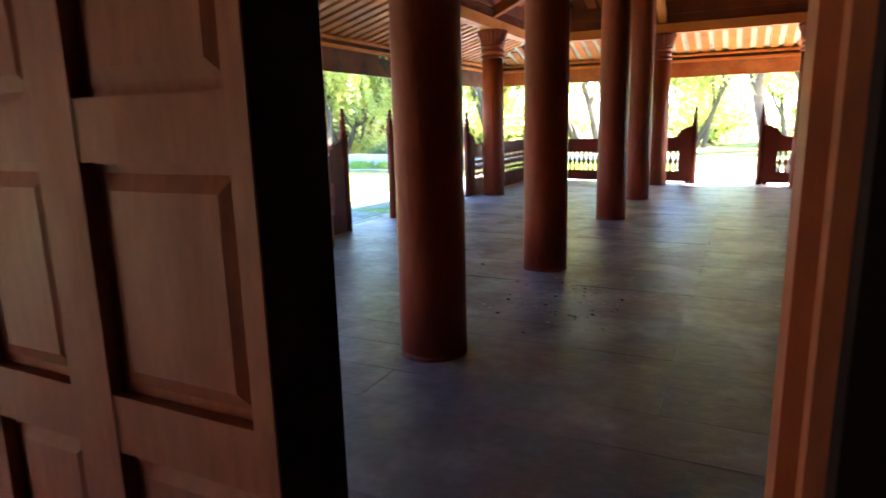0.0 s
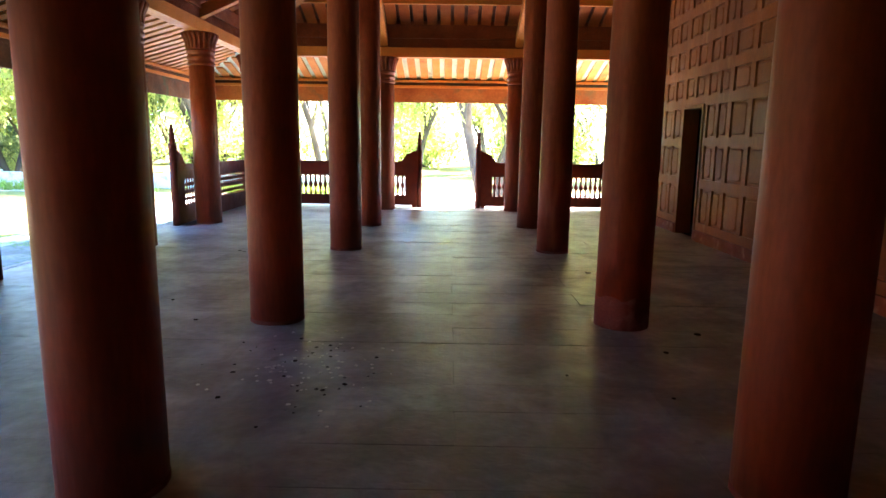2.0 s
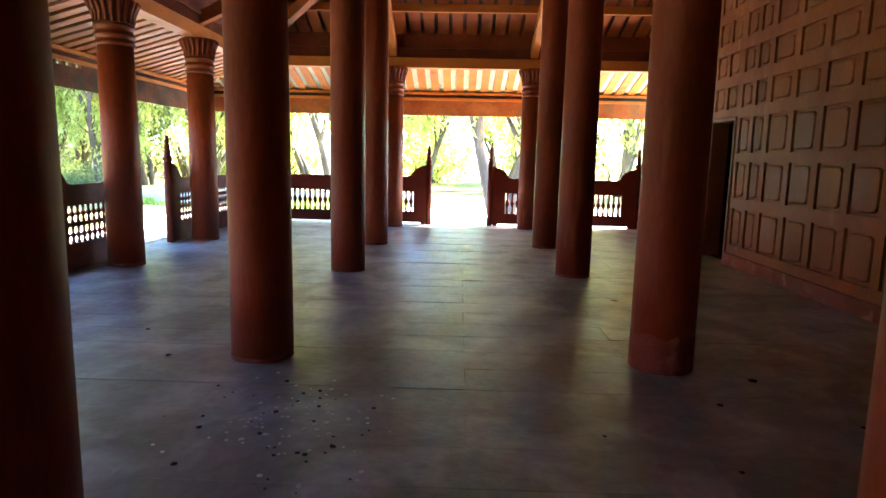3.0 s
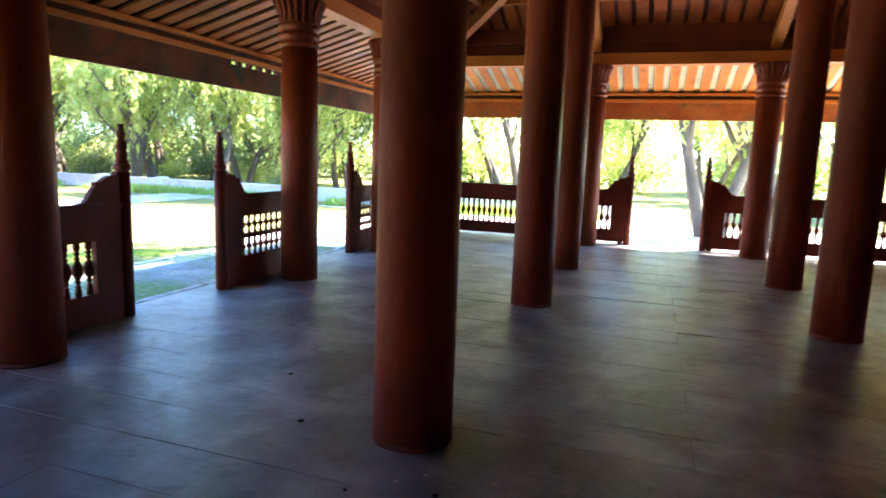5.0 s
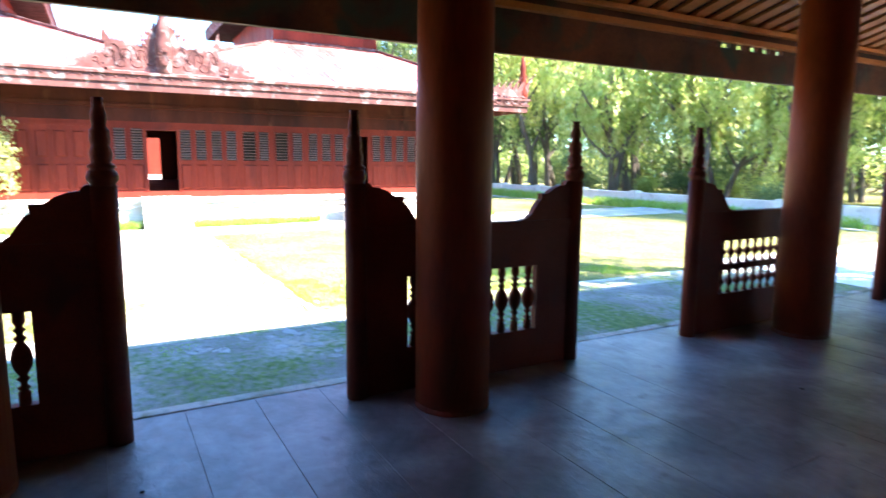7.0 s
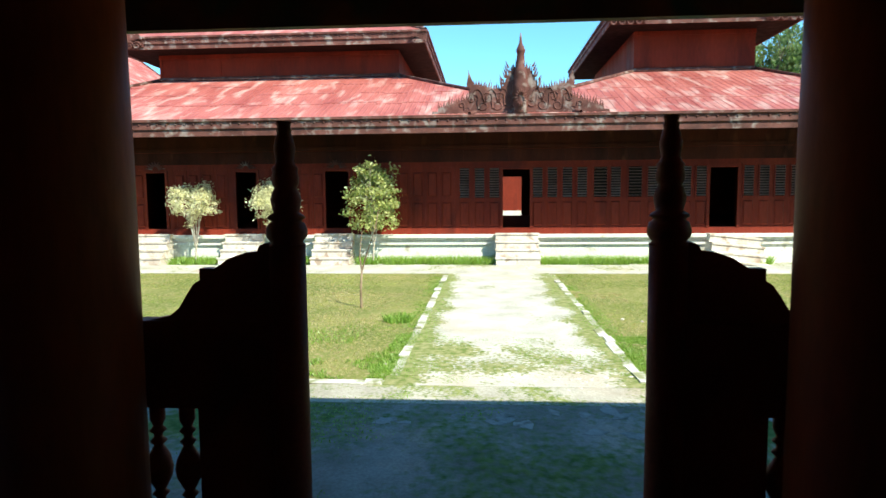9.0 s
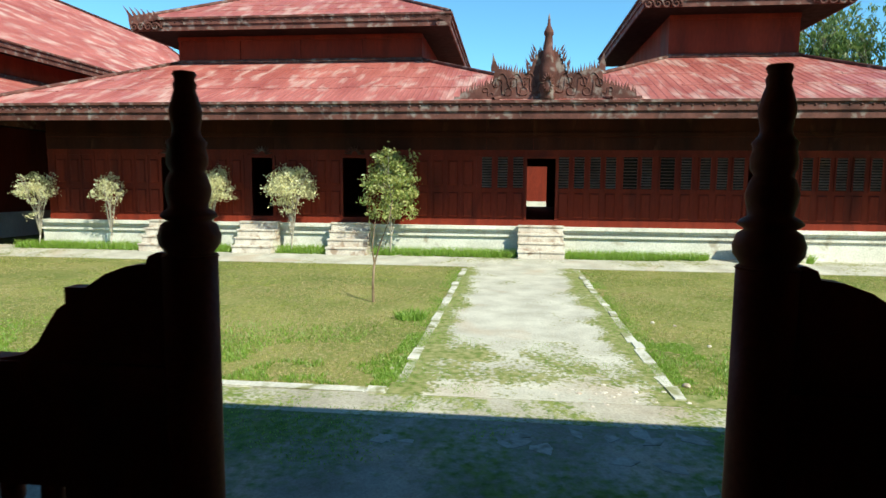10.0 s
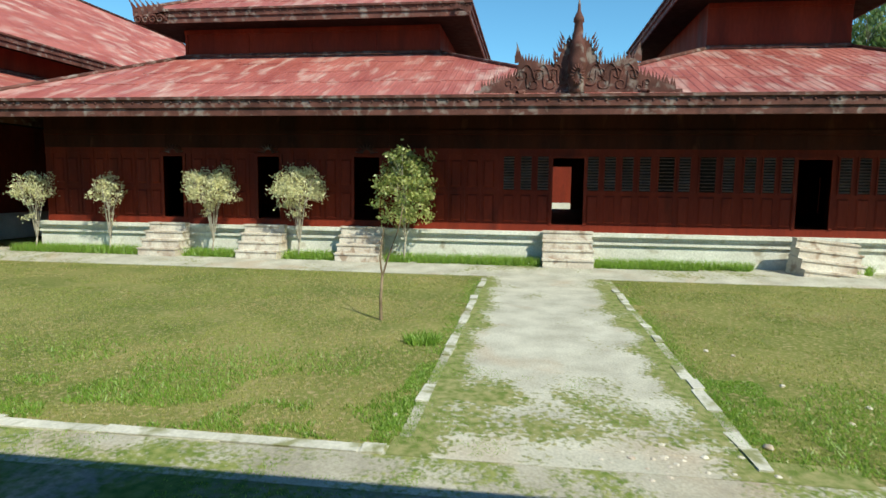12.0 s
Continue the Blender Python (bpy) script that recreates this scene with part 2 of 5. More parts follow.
def patchy_ground(name, lo, hi, scale, dark=(0.36, 0.33, 0.27), light=(0.52, 0.48, 0.41), overgrown=False, moss=((0.13, 0.17, 0.04), (0.30, 0.28, 0.13))):
    """Worn concrete through which grass has come in ragged patches; overgrown: the path's kerbs and its broken end, too."""
    m, nt, b = shader(name)
    rag = mix(nt, 0.42, noise_node(nt, scale, 5, (1, 1, 1), 0.5), noise_node(nt, scale * 17, 12))
    if overgrown:
        split = nt.nodes.new("ShaderNodeSeparateXYZ")
        nt.links.new(nt.nodes.new("ShaderNodeNewGeometry").outputs["Position"], split.inputs[0])
        off = sums(nt, "ABSOLUTE", sums(nt, "SUBTRACT", split.outputs[1], 5.85), 0)
        side = slope_of(nt, off, 0.80, 1.32, 0.0, 0.23)
        end = sums(nt, "MULTIPLY", slope_of(nt, split.outputs[0], -11.4, -10.3, 0.0, 0.15), slope_of(nt, split.outputs[0], -9.35, -9.0, 1.0, 0.2))
        rag = sums(nt, "ADD", rag, sums(nt, "MAXIMUM", side, end))
    mask = ramp(nt, rag, lo, hi)
    grain = noise_node(nt, 40, 6)
    hard = mix(nt, ramp(nt, noise_node(nt, 1.6, 7), 0.35, 0.65), dark, light)
    hard = mix(nt, ramp(nt, noise_node(nt, 0.9, 6, (1, 1, 1), 0.5), 0.56, 0.70, b=(0.6, 0.6, 0.6, 1)), hard, (0.46, 0.36, 0.27))
    hard = mix(nt, 0.6, hard, ramp(nt, grain, 0.25, 0.75, (0.6, 0.6, 0.6, 1), (1.25, 1.25, 1.25, 1)), "MULTIPLY")
    soft = mix(nt, ramp(nt, noise_node(nt, 9, 8), 0.36, 0.64), *moss)
    nt.links.new(mix(nt, mask, hard, soft), b.inputs["Base Color"])
    b.inputs["Roughness"].default_value = 0.9
    b.inputs["Specular IOR Level"].default_value = 0.2
    bp = nt.nodes.new("ShaderNodeBump")
    bp.inputs["Strength"].default_value = 0.5
    bp.inputs["Distance"].default_value = 0.02
    nt.links.new(mix(nt, 0.5, mask, grain), bp.inputs["Height"])
    nt.links.new(bp.outputs[0], b.inputs["Normal"])
    return m


PATH_MIX = patchy_ground("path_concrete_and_grass", 0.59, 0.66, 1.0, (0.40, 0.375, 0.315), (0.56, 0.53, 0.455), True)
SAND = mat("pale_dry_earth", (0.55, 0.52, 0.45), (0.68, 0.645, 0.56), (0.40, 0.38, 0.26), (0.85, 1.0), 0.4, 20, 0.5, (1, 1, 1), (0.62, 0.74), 0.9, depth=0.02, spec=0.2)
WALK_MIX = patchy_ground("walk_concrete_and_grass", 0.54, 0.62, 0.7, (0.38, 0.36, 0.305), (0.53, 0.505, 0.44))
GUTTER_MIX = patchy_ground("gutter_earth_and_grass", 0.47, 0.57, 1.4, (0.33, 0.30, 0.245), (0.50, 0.465, 0.39), moss=((0.12, 0.17, 0.035), (0.27, 0.28, 0.10)))
# grey paving and moss, its colour lowered to deepen the pavilion's shade
APRON_MIX = patchy_ground("apron_shaded_paving_and_grass", 0.44, 0.58, 0.62, (0.165, 0.15, 0.125), (0.27, 0.255, 0.225), moss=((0.055, 0.11, 0.02), (0.14, 0.18, 0.05)))
KERB = mat("kerb_pale_stone", (0.46, 0.44, 0.38), (0.64, 0.61, 0.54), (0.24, 0.24, 0.12), (0.8, 0.95), 2.0, 25, 0.4, (1, 1, 1), (0.5, 0.62), 3.5)


# ---- mesh helpers ----
def box(bm, x0, x1, y0, y1, z0, z1):
    v = [bm.verts.new(p) for p in ((x0, y0, z0), (x1, y0, z0), (x1, y1, z0), (x0, y1, z0), (x0, y0, z1), (x1, y0, z1), (x1, y1, z1), (x0, y1, z1))]
    for f in ((3, 2, 1, 0), (4, 5, 6, 7), (0, 1, 5, 4), (1, 2, 6, 5), (2, 3, 7, 6), (3, 0, 4, 7)):
        bm.faces.new([v[k] for k in f])
    return v


def hull(bm, low, high):
    """A solid between two outlines with the same number of corners, low counter-clockwise seen from above."""
    a, b = [bm.verts.new(p) for p in low], [bm.verts.new(p) for p in high]
    n = len(a)
    bm.faces.new(a[::-1])
    bm.faces.new(b)
    for k in range(n):
        bm.faces.new((a[k], a[(k + 1) % n], b[(k + 1) % n], b[k]))


def beam(bm, p, q, w, h):
    """A straight timber from p to q, w wide and h high, hanging down from that line."""
    p, q = Vector(p), Vector(q)
    side = (q - p).cross(Vector((0, 0, 1))).normalized() * w / 2
    down = Vector((0, 0, -h))
    hull(bm, [p + side + down, p - side + down, q - side + down, q + side + down], [p + side, p - side, q - side, q + side])
    bmesh.ops.recalc_face_normals(bm, faces=bm.faces)


def lathe(bm, profile, seg=16, at=(0, 0, 0), cap=True):
    rings = []
    for r, z in profile:
        rings.append([bm.verts.new((at[0] + r * math.cos(2 * math.pi * k / seg), at[1] + r * math.sin(2 * math.pi * k / seg), at[2] + z)) for k in range(seg)])
    for a, b in zip(rings, rings[1:]):
        for k in range(seg):
            bm.faces.new((a[k], a[(k + 1) % seg], b[(k + 1) % seg], b[k])).smooth = True
    if cap:
        bm.faces.new(rings[0][::-1])
        bm.faces.new(rings[-1])


def tube(bm, pts, radii, seg=8):
    rings = []
    for k, p in enumerate(pts):
        d = (Vector(pts[min(k + 1, len(pts) - 1)]) - Vector(pts[max(k - 1, 0)])).normalized()
        u = d.orthogonal().normalized()
        w = d.cross(u)
        rings.append([bm.verts.new(Vector(p) + radii[k] * (math.cos(2 * math.pi * j / seg) * u + math.sin(2 * math.pi * j / seg) * w)) for j in range(seg)])
    for a, b in zip(rings, rings[1:]):
        best = min(range(seg), key=lambda s: (a[0].co - b[s].co).length)
        for j in range(seg):
            bm.faces.new((a[j], a[(j + 1) % seg], b[(j + 1 + best) % seg], b[(j + best) % seg])).smooth = True
    bm.faces.new(rings[-1])


def prism(bm, outline, y0, y1):
    """An outline in x and z, pushed from y0 to y1."""
    a, b = [bm.verts.new((x, y0, z)) for x, z in outline], [bm.verts.new((x, y1, z)) for x, z in outline]
    n = len(a)
    bm.faces.new(a)
    bm.faces.new(b[::-1])
    for k in range(n):
        bm.faces.new((a[(k + 1) % n], a[k], b[k], b[(k + 1) % n]))
    bmesh.ops.recalc_face_normals(bm, faces=bm.faces)


def mesh(name, bm, material, bevel=0.0):
    if bevel:
        bmesh.ops.bevel(bm, geom=[e for e in bm.edges if len(e.link_faces) == 2 and e.calc_face_angle(0) > 0.6], offset=bevel, segments=1, affect="EDGES")
    me = bpy.data.meshes.new(name)
    bm.to_mesh(me)
    bm.free()
    me.materials.append(material)
    return me


def part(name, bm, material, parent=None, label="", bevel=0.0, at=None):
    ob = new(name, mesh(name, bm, material, bevel) if isinstance(bm, bmesh.types.BMesh) else bm)
    ob.parent = parent
    if at is not None:
        ob.matrix_basis = at
    return tagged(ob, label)


def boxes(*rows):
    bm = bmesh.new()
    for r in rows:
        box(bm, *r)
    return bm


def each(name, rows, material, parent, label="", bevel=0.0):
    """One part for every box."""
    return [part(name, boxes(r), material, parent, label, bevel) for r in rows]


def thing(name, m, label, category, group="", kind=""):
    ob = new(name)
    ob.empty_display_size = 0.2
    ob.matrix_basis = m
    return tagged(ob, label, category, group, kind)


def setting(name, bm, material, label, category, bevel=0.0):
    return tagged(part(name, bm, material, None, "", bevel), label, category, "", "structure")


# ---- plan of the pavilion ----
COL_X = (-3.62, -0.67, 2.27)
ROW_Y = (3.93, 6.53, 10.07, 12.63, 15.42)
RAIL_X, RAIL_Y = -4.03, 15.92
EAST = 4.83
SOUTH0, SOUTH1 = 1.14, 1.29
GROUND = -0.67
WALK_Z = GROUND + 0.10
EAVE_OUT = 1.80
CEIL = 5.25

# ground and sunk slab under the boards
setting("ground", boxes((-400, 400, -400, 400, GROUND - 0.5, GROUND)), GRASS, "short dry green grass of the courtyard, reaching far off", "ground")
setting("floor_base", boxes((-4.32, EAST + 0.2, -6.0, 16.4, GROUND - 0.1, -0.05)), CONCRETE, "grey masonry platform under the pavilion floor", "platform")
floor = setting("floor", boxes((-4.30, EAST, SOUTH0, 16.35, -0.06, -0.012)), FLOOR, "worn grey wooden floor of wide boards with dusty sheen", "floor")
setting("floor_south_room", boxes((-4.30, EAST, -6.0, SOUTH0, -0.06, -0.004)), FLOOR, "dark worn floor of the room behind the door", "floor")

setting("trim_floor_edge", boxes((-4.40, -4.305, SOUTH0, 16.45, -0.12, 0.004)), KERB, "pale stone edging along the open side of the floor", "edging", 0.008)

# ---- walls ----
DOOR_Y0, DOOR_Y1, DOOR_H = 11.39, 12.24, 2.12
wall_east = setting("wall_east", boxes((EAST, EAST + 0.2, SOUTH0, DOOR_Y0, 0, CEIL), (EAST, EAST + 0.2, DOOR_Y1, 15.9, 0, CEIL), (EAST, EAST + 0.2, DOOR_Y0, DOOR_Y1, DOOR_H, CEIL)),
                    PANEL, "tall red-brown wooden wall covered with raised panels", "wall")
# the side room's lack of light is painted on as black surfaces
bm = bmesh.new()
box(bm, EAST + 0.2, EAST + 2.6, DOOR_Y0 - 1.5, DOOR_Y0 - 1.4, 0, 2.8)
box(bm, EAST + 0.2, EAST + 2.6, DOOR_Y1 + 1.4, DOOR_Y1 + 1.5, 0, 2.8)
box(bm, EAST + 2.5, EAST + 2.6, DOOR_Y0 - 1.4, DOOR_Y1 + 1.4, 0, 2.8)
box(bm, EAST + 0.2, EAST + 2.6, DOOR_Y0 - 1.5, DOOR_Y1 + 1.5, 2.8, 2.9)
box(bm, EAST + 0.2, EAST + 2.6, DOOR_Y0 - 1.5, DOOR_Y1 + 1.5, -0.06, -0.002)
setting("wall_side_room", bm, BLACK, "room behind the open side door, its shade painted black", "wall")
setting("trim_side_door", boxes((EAST - 0.05, EAST + 0.21, DOOR_Y0, DOOR_Y0 + 0.05, 0, DOOR_H), (EAST - 0.05, EAST + 0.21, DOOR_Y1 - 0.05, DOOR_Y1, 0, DOOR_H),
        (EAST - 0.05, EAST + 0.21, DOOR_Y0, DOOR_Y1, DOOR_H, DOOR_H + 0.05)), PANEL, "red-brown wooden frame of the side door", "door frame", 0.006)
bm = bmesh.new()
box(bm, EAST - 0.07, EAST, SOUTH1, DOOR_Y0, 0.0, 0.17)
box(bm, EAST - 0.07, EAST, DOOR_Y1, 15.9, 0.0, 0.17)
setting("baseboard", bm, COLUMN_FOOT, "wide worn pinkish-brown base board along the panelled wall", "baseboard", 0.012)

OPEN_X0, OPEN_X1, OPEN_H = 0.49, 1.20, 2.15
setting("wall_south", boxes((-3.62, OPEN_X0, SOUTH0, SOUTH1, 0, CEIL), (OPEN_X1 + 0.09, EAST, SOUTH0, SOUTH1, 0, CEIL), (OPEN_X0, OPEN_X1 + 0.09, SOUTH0, SOUTH1, OPEN_H, CEIL)),
        DOOR_WOOD, "thick red-brown wooden wall pierced by a doorway", "wall")
# unseen room behind the start: dark walls and west opening shape the doorway's light
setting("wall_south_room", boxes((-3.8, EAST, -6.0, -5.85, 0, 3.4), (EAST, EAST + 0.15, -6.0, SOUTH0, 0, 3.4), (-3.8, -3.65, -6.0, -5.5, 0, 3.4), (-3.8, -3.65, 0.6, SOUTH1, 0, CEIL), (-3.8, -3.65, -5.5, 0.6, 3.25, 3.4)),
        SHADE_BROWN, "unseen dark walls behind the camera, open to the west for light", "wall")
setting("ceiling_south_room", boxes((-3.8, EAST + 0.15, -6.0, SOUTH0, 3.4, 3.5)), SHADE_BROWN, "unseen dark ceiling of the room behind the camera", "ceiling")

# ---- pavilion roof from inside ----
WX, NY = COL_X[0], ROW_Y[4]
SOUTH_END, EAST_END = -6.0, 7.2


def eave_z(o):
    return 3.56 - 0.29 * o


def upper_z(i):
    return 4.02 + 0.42 * i


bm = bmesh.new()
pitch, wide = 0.29, 0.175
y = SOUTH_END
while y < NY + EAVE_OUT:
    o0 = max(0.0, y + wide - NY)
    if o0 < EAVE_OUT - 0.1:
        hull(bm, [(WX - EAVE_OUT, y, eave_z(EAVE_OUT)), (WX - o0, y, eave_z(o0)), (WX - o0, y + wide, eave_z(o0)), (WX - EAVE_OUT, y + wide, eave_z(EAVE_OUT))],
             [(WX - EAVE_OUT, y, eave_z(EAVE_OUT) + 0.035), (WX - o0, y, eave_z(o0) + 0.035), (WX - o0, y + wide, eave_z(o0) + 0.035), (WX - EAVE_OUT, y + wide, eave_z(EAVE_OUT) + 0.035)])
    y += pitch
x = EAST_END
while x > WX - EAVE_OUT:
    o0 = max(0.0, WX - (x - wide))
    if o0 < EAVE_OUT - 0.1:
        hull(bm, [(x - wide, NY + o0, eave_z(o0)), (x, NY + o0, eave_z(o0)), (x, NY + EAVE_OUT, eave_z(EAVE_OUT)), (x - wide, NY + EAVE_OUT, eave_z(EAVE_OUT))],
             [(x - wide, NY + o0, eave_z(o0) + 0.035), (x, NY + o0, eave_z(o0) + 0.035), (x, NY + EAVE_OUT, eave_z(EAVE_OUT) + 0.035), (x - wide, NY + EAVE_OUT, eave_z(EAVE_OUT) + 0.035)])
    x -= pitch
setting("ceiling_eave", bm, RAFTER, "orange-brown rafter boards under the sloping eave", "ceiling")

OX, OY = WX - EAVE_OUT - 0.08, NY + EAVE_OUT + 0.08
zi, zo = eave_z(0) + 0.045, eave_z(EAVE_OUT + 0.08) + 0.045
# sheet colour carries the light: shaded gaps dark in the west, bright gaps pale north
for name, low, material, label in (("roof_eave_west", [(OX, SOUTH_END, zo), (WX, SOUTH_END, zi), (WX, NY, zi), (OX, OY, zo)], SHADE_BROWN, "western eave sheet, coloured dark for the shade between the rafters"),
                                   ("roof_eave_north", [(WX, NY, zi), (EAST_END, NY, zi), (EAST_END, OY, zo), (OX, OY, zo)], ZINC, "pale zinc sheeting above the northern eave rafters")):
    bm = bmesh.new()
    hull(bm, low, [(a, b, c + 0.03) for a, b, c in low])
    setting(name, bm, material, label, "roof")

# fascia round the eave; a few slots are open under the roof edge on the west side
FX, FY = WX - EAVE_OUT, NY + EAVE_OUT
fascia = setting("fascia", boxes((FX - 0.06, FX, SOUTH_END, FY + 0.06, 2.455, 2.79)), FASCIA, "weathered red and green fascia boards along the eave, darkened for shade", "fascia", 0.008)
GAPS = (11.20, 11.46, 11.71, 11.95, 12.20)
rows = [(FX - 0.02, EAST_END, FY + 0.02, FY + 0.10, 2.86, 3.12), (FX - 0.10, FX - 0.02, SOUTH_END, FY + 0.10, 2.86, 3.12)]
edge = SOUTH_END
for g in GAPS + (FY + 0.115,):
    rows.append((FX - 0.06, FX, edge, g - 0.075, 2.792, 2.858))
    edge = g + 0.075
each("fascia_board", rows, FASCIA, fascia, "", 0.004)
each("fascia_board", [(FX, EAST_END, FY, FY + 0.06, 2.50, 2.862)], FASCIA_NORTH, fascia, "orange-red fascia board, coloured brighter for the lit north side", 0.004)
rows = [(FX + 0.07, EAST_END, FY - 0.07, FY + 0.01, 2.85, 2.91), (FX - 0.01, FX + 0.07, SOUTH_END, FY, 2.85, 2.91), (FX + 0.12, EAST_END, FY - 0.12, FY - 0.02, 2.985, 3.035), (FX + 0.02, FX + 0.12, SOUTH_END, FY - 0.12, 2.985, 3.035)]
trim_eave = setting("trim_eave", boxes(rows[0]), BEAM, "orange mouldings along the inside of the eave", "moulding", 0.006)
each("moulding", rows[1:], BEAM, trim_eave, "", 0.006)

# ring beams on the outer columns, and the frieze above
bm = bmesh.new()
box(bm, WX - 0.12, WX + 0.12, SOUTH_END, NY + 0.12, 3.34, 3.54)
box(bm, WX + 0.12, EAST_END, NY - 0.12, NY + 0.12, 3.34, 3.54)
setting("trim_ring_beam", bm, BEAM, "orange painted timber beam resting on the outer columns", "beam", 0.012)
bm = bmesh.new()
box(bm, WX - 0.03, WX + 0.03, SOUTH_END, NY + 0.03, 3.54, 4.12)
box(bm, WX + 0.03, EAST_END, NY - 0.03, NY + 0.03, 3.54, 4.12)
setting("trim_frieze", bm, FRIEZE, "dark red-brown boards above the ring beam", "frieze")
bm = bmesh.new()
k = SOUTH1
while k < NY - 0.05:
    box(bm, WX + 0.03, WX + 0.05, k, k + 0.025, 3.56, 3.74)
    k += 0.05
k = WX + 0.06
while k < EAST:
    box(bm, k, k + 0.025, NY - 0.05, NY - 0.03, 3.56, 3.74)
    k += 0.05
box(bm, WX + 0.03, WX + 0.09, SOUTH1, NY - 0.1, 3.74, 3.79)
box(bm, WX + 0.09, EAST, NY - 0.09, NY - 0.03, 3.74, 3.79)
setting("trim_frieze_slats", bm, FRIEZE, "row of small upright brown slats on the frieze", "frieze")

# upper slope, over the aisle
bm = bmesh.new()
RUN_W, RUN_N = COL_X[1] - WX, NY - ROW_Y[3]
y = SOUTH1
while y < NY - 0.2:
    i0, i1 = 0.0, min(RUN_W, NY - y)
    hull(bm, [(WX + i0, y, upper_z(i0)), (WX + i1, y, upper_z(i1)), (WX + i1, y + 0.215, upper_z(i1)), (WX + i0, y + 0.215, upper_z(i0))],
         [(WX + i0, y, upper_z(i0) + 0.06), (WX + i1, y, upper_z(i1) + 0.06), (WX + i1, y + 0.215, upper_z(i1) + 0.06), (WX + i0, y + 0.215, upper_z(i0) + 0.06)])
    y += 0.29
x = EAST
while x > WX + 0.2:
    i1 = min(RUN_N, x - WX)
    hull(bm, [(x - 0.215, NY - i1, upper_z(i1)), (x, NY - i1, upper_z(i1)), (x, NY, upper_z(0)), (x - 0.215, NY, upper_z(0))],
         [(x - 0.215, NY - i1, upper_z(i1) + 0.06), (x, NY - i1, upper_z(i1) + 0.06), (x, NY, upper_z(0) + 0.06), (x - 0.215, NY, upper_z(0) + 0.06)])
    x -= 0.29
setting("ceiling_upper_rafters", bm, UPPER, "red-brown rafters of the upper roof slope", "ceiling")
bm = bmesh.new()
za, zb = upper_z(0) + 0.08, upper_z(RUN_W) + 0.08
for low in ([(WX, SOUTH1, za), (COL_X[1], SOUTH1, zb), (COL_X[1], NY - RUN_W, zb), (WX, NY, za)], [(WX, NY, za), (COL_X[1], NY - RUN_W, zb), (EAST_END, NY - RUN_W, zb), (EAST_END, NY, za)]):
    low = low if low[1][1] < NY - 1 and low[0][1] < NY - 1 else low[::-1]
    hull(bm, low, [(a, b, c + 0.03) for a, b, c in low])
bmesh.ops.recalc_face_normals(bm, faces=bm.faces)
setting("ceiling_upper_sheet", bm, ROOF_DARK, "dark boarding above the upper rafters", "ceiling")
setting("ceiling", boxes((COL_X[1] - 0.2, EAST + 0.2, SOUTH0, NY - RUN_W + 0.3, CEIL, CEIL + 0.1)), ROOF_DARK, "dark board ceiling over the middle of the hall", "ceiling")
bm = bmesh.new()
for i in (0.92, 1.95):
    beam(bm, (WX + i, SOUTH1, upper_z(i)), (WX + i, NY - i, upper_z(i)), 0.10, 0.14)
    beam(bm, (WX + i, NY - i, upper_z(i)), (EAST, NY - i, upper_z(i)), 0.10, 0.14)
setting("trim_purlin", bm, BEAM, "orange purlins carrying the upper rafters", "beam")

# sloping ties from the outer columns to the inner ones
for p, q in [((WX, yy, 3.78), (COL_X[1], yy, 5.10)) for yy in (ROW_Y[0], ROW_Y[1], ROW_Y[2], ROW_Y[3])] + [((xx, NY, 3.78), (xx, ROW_Y[3], 5.10)) for xx in COL_X[1:]] + [((WX, NY, 3.78), (COL_X[1], ROW_Y[3], 5.10))]:
    bm = bmesh.new()
    beam(bm, p, q, 0.16, 0.22)
    tagged(part("roof_tie", bm, BEAM, None, "", 0.01), "sloping orange timber between outer and inner column", "beam", "ties of the pavilion roof", "structure")


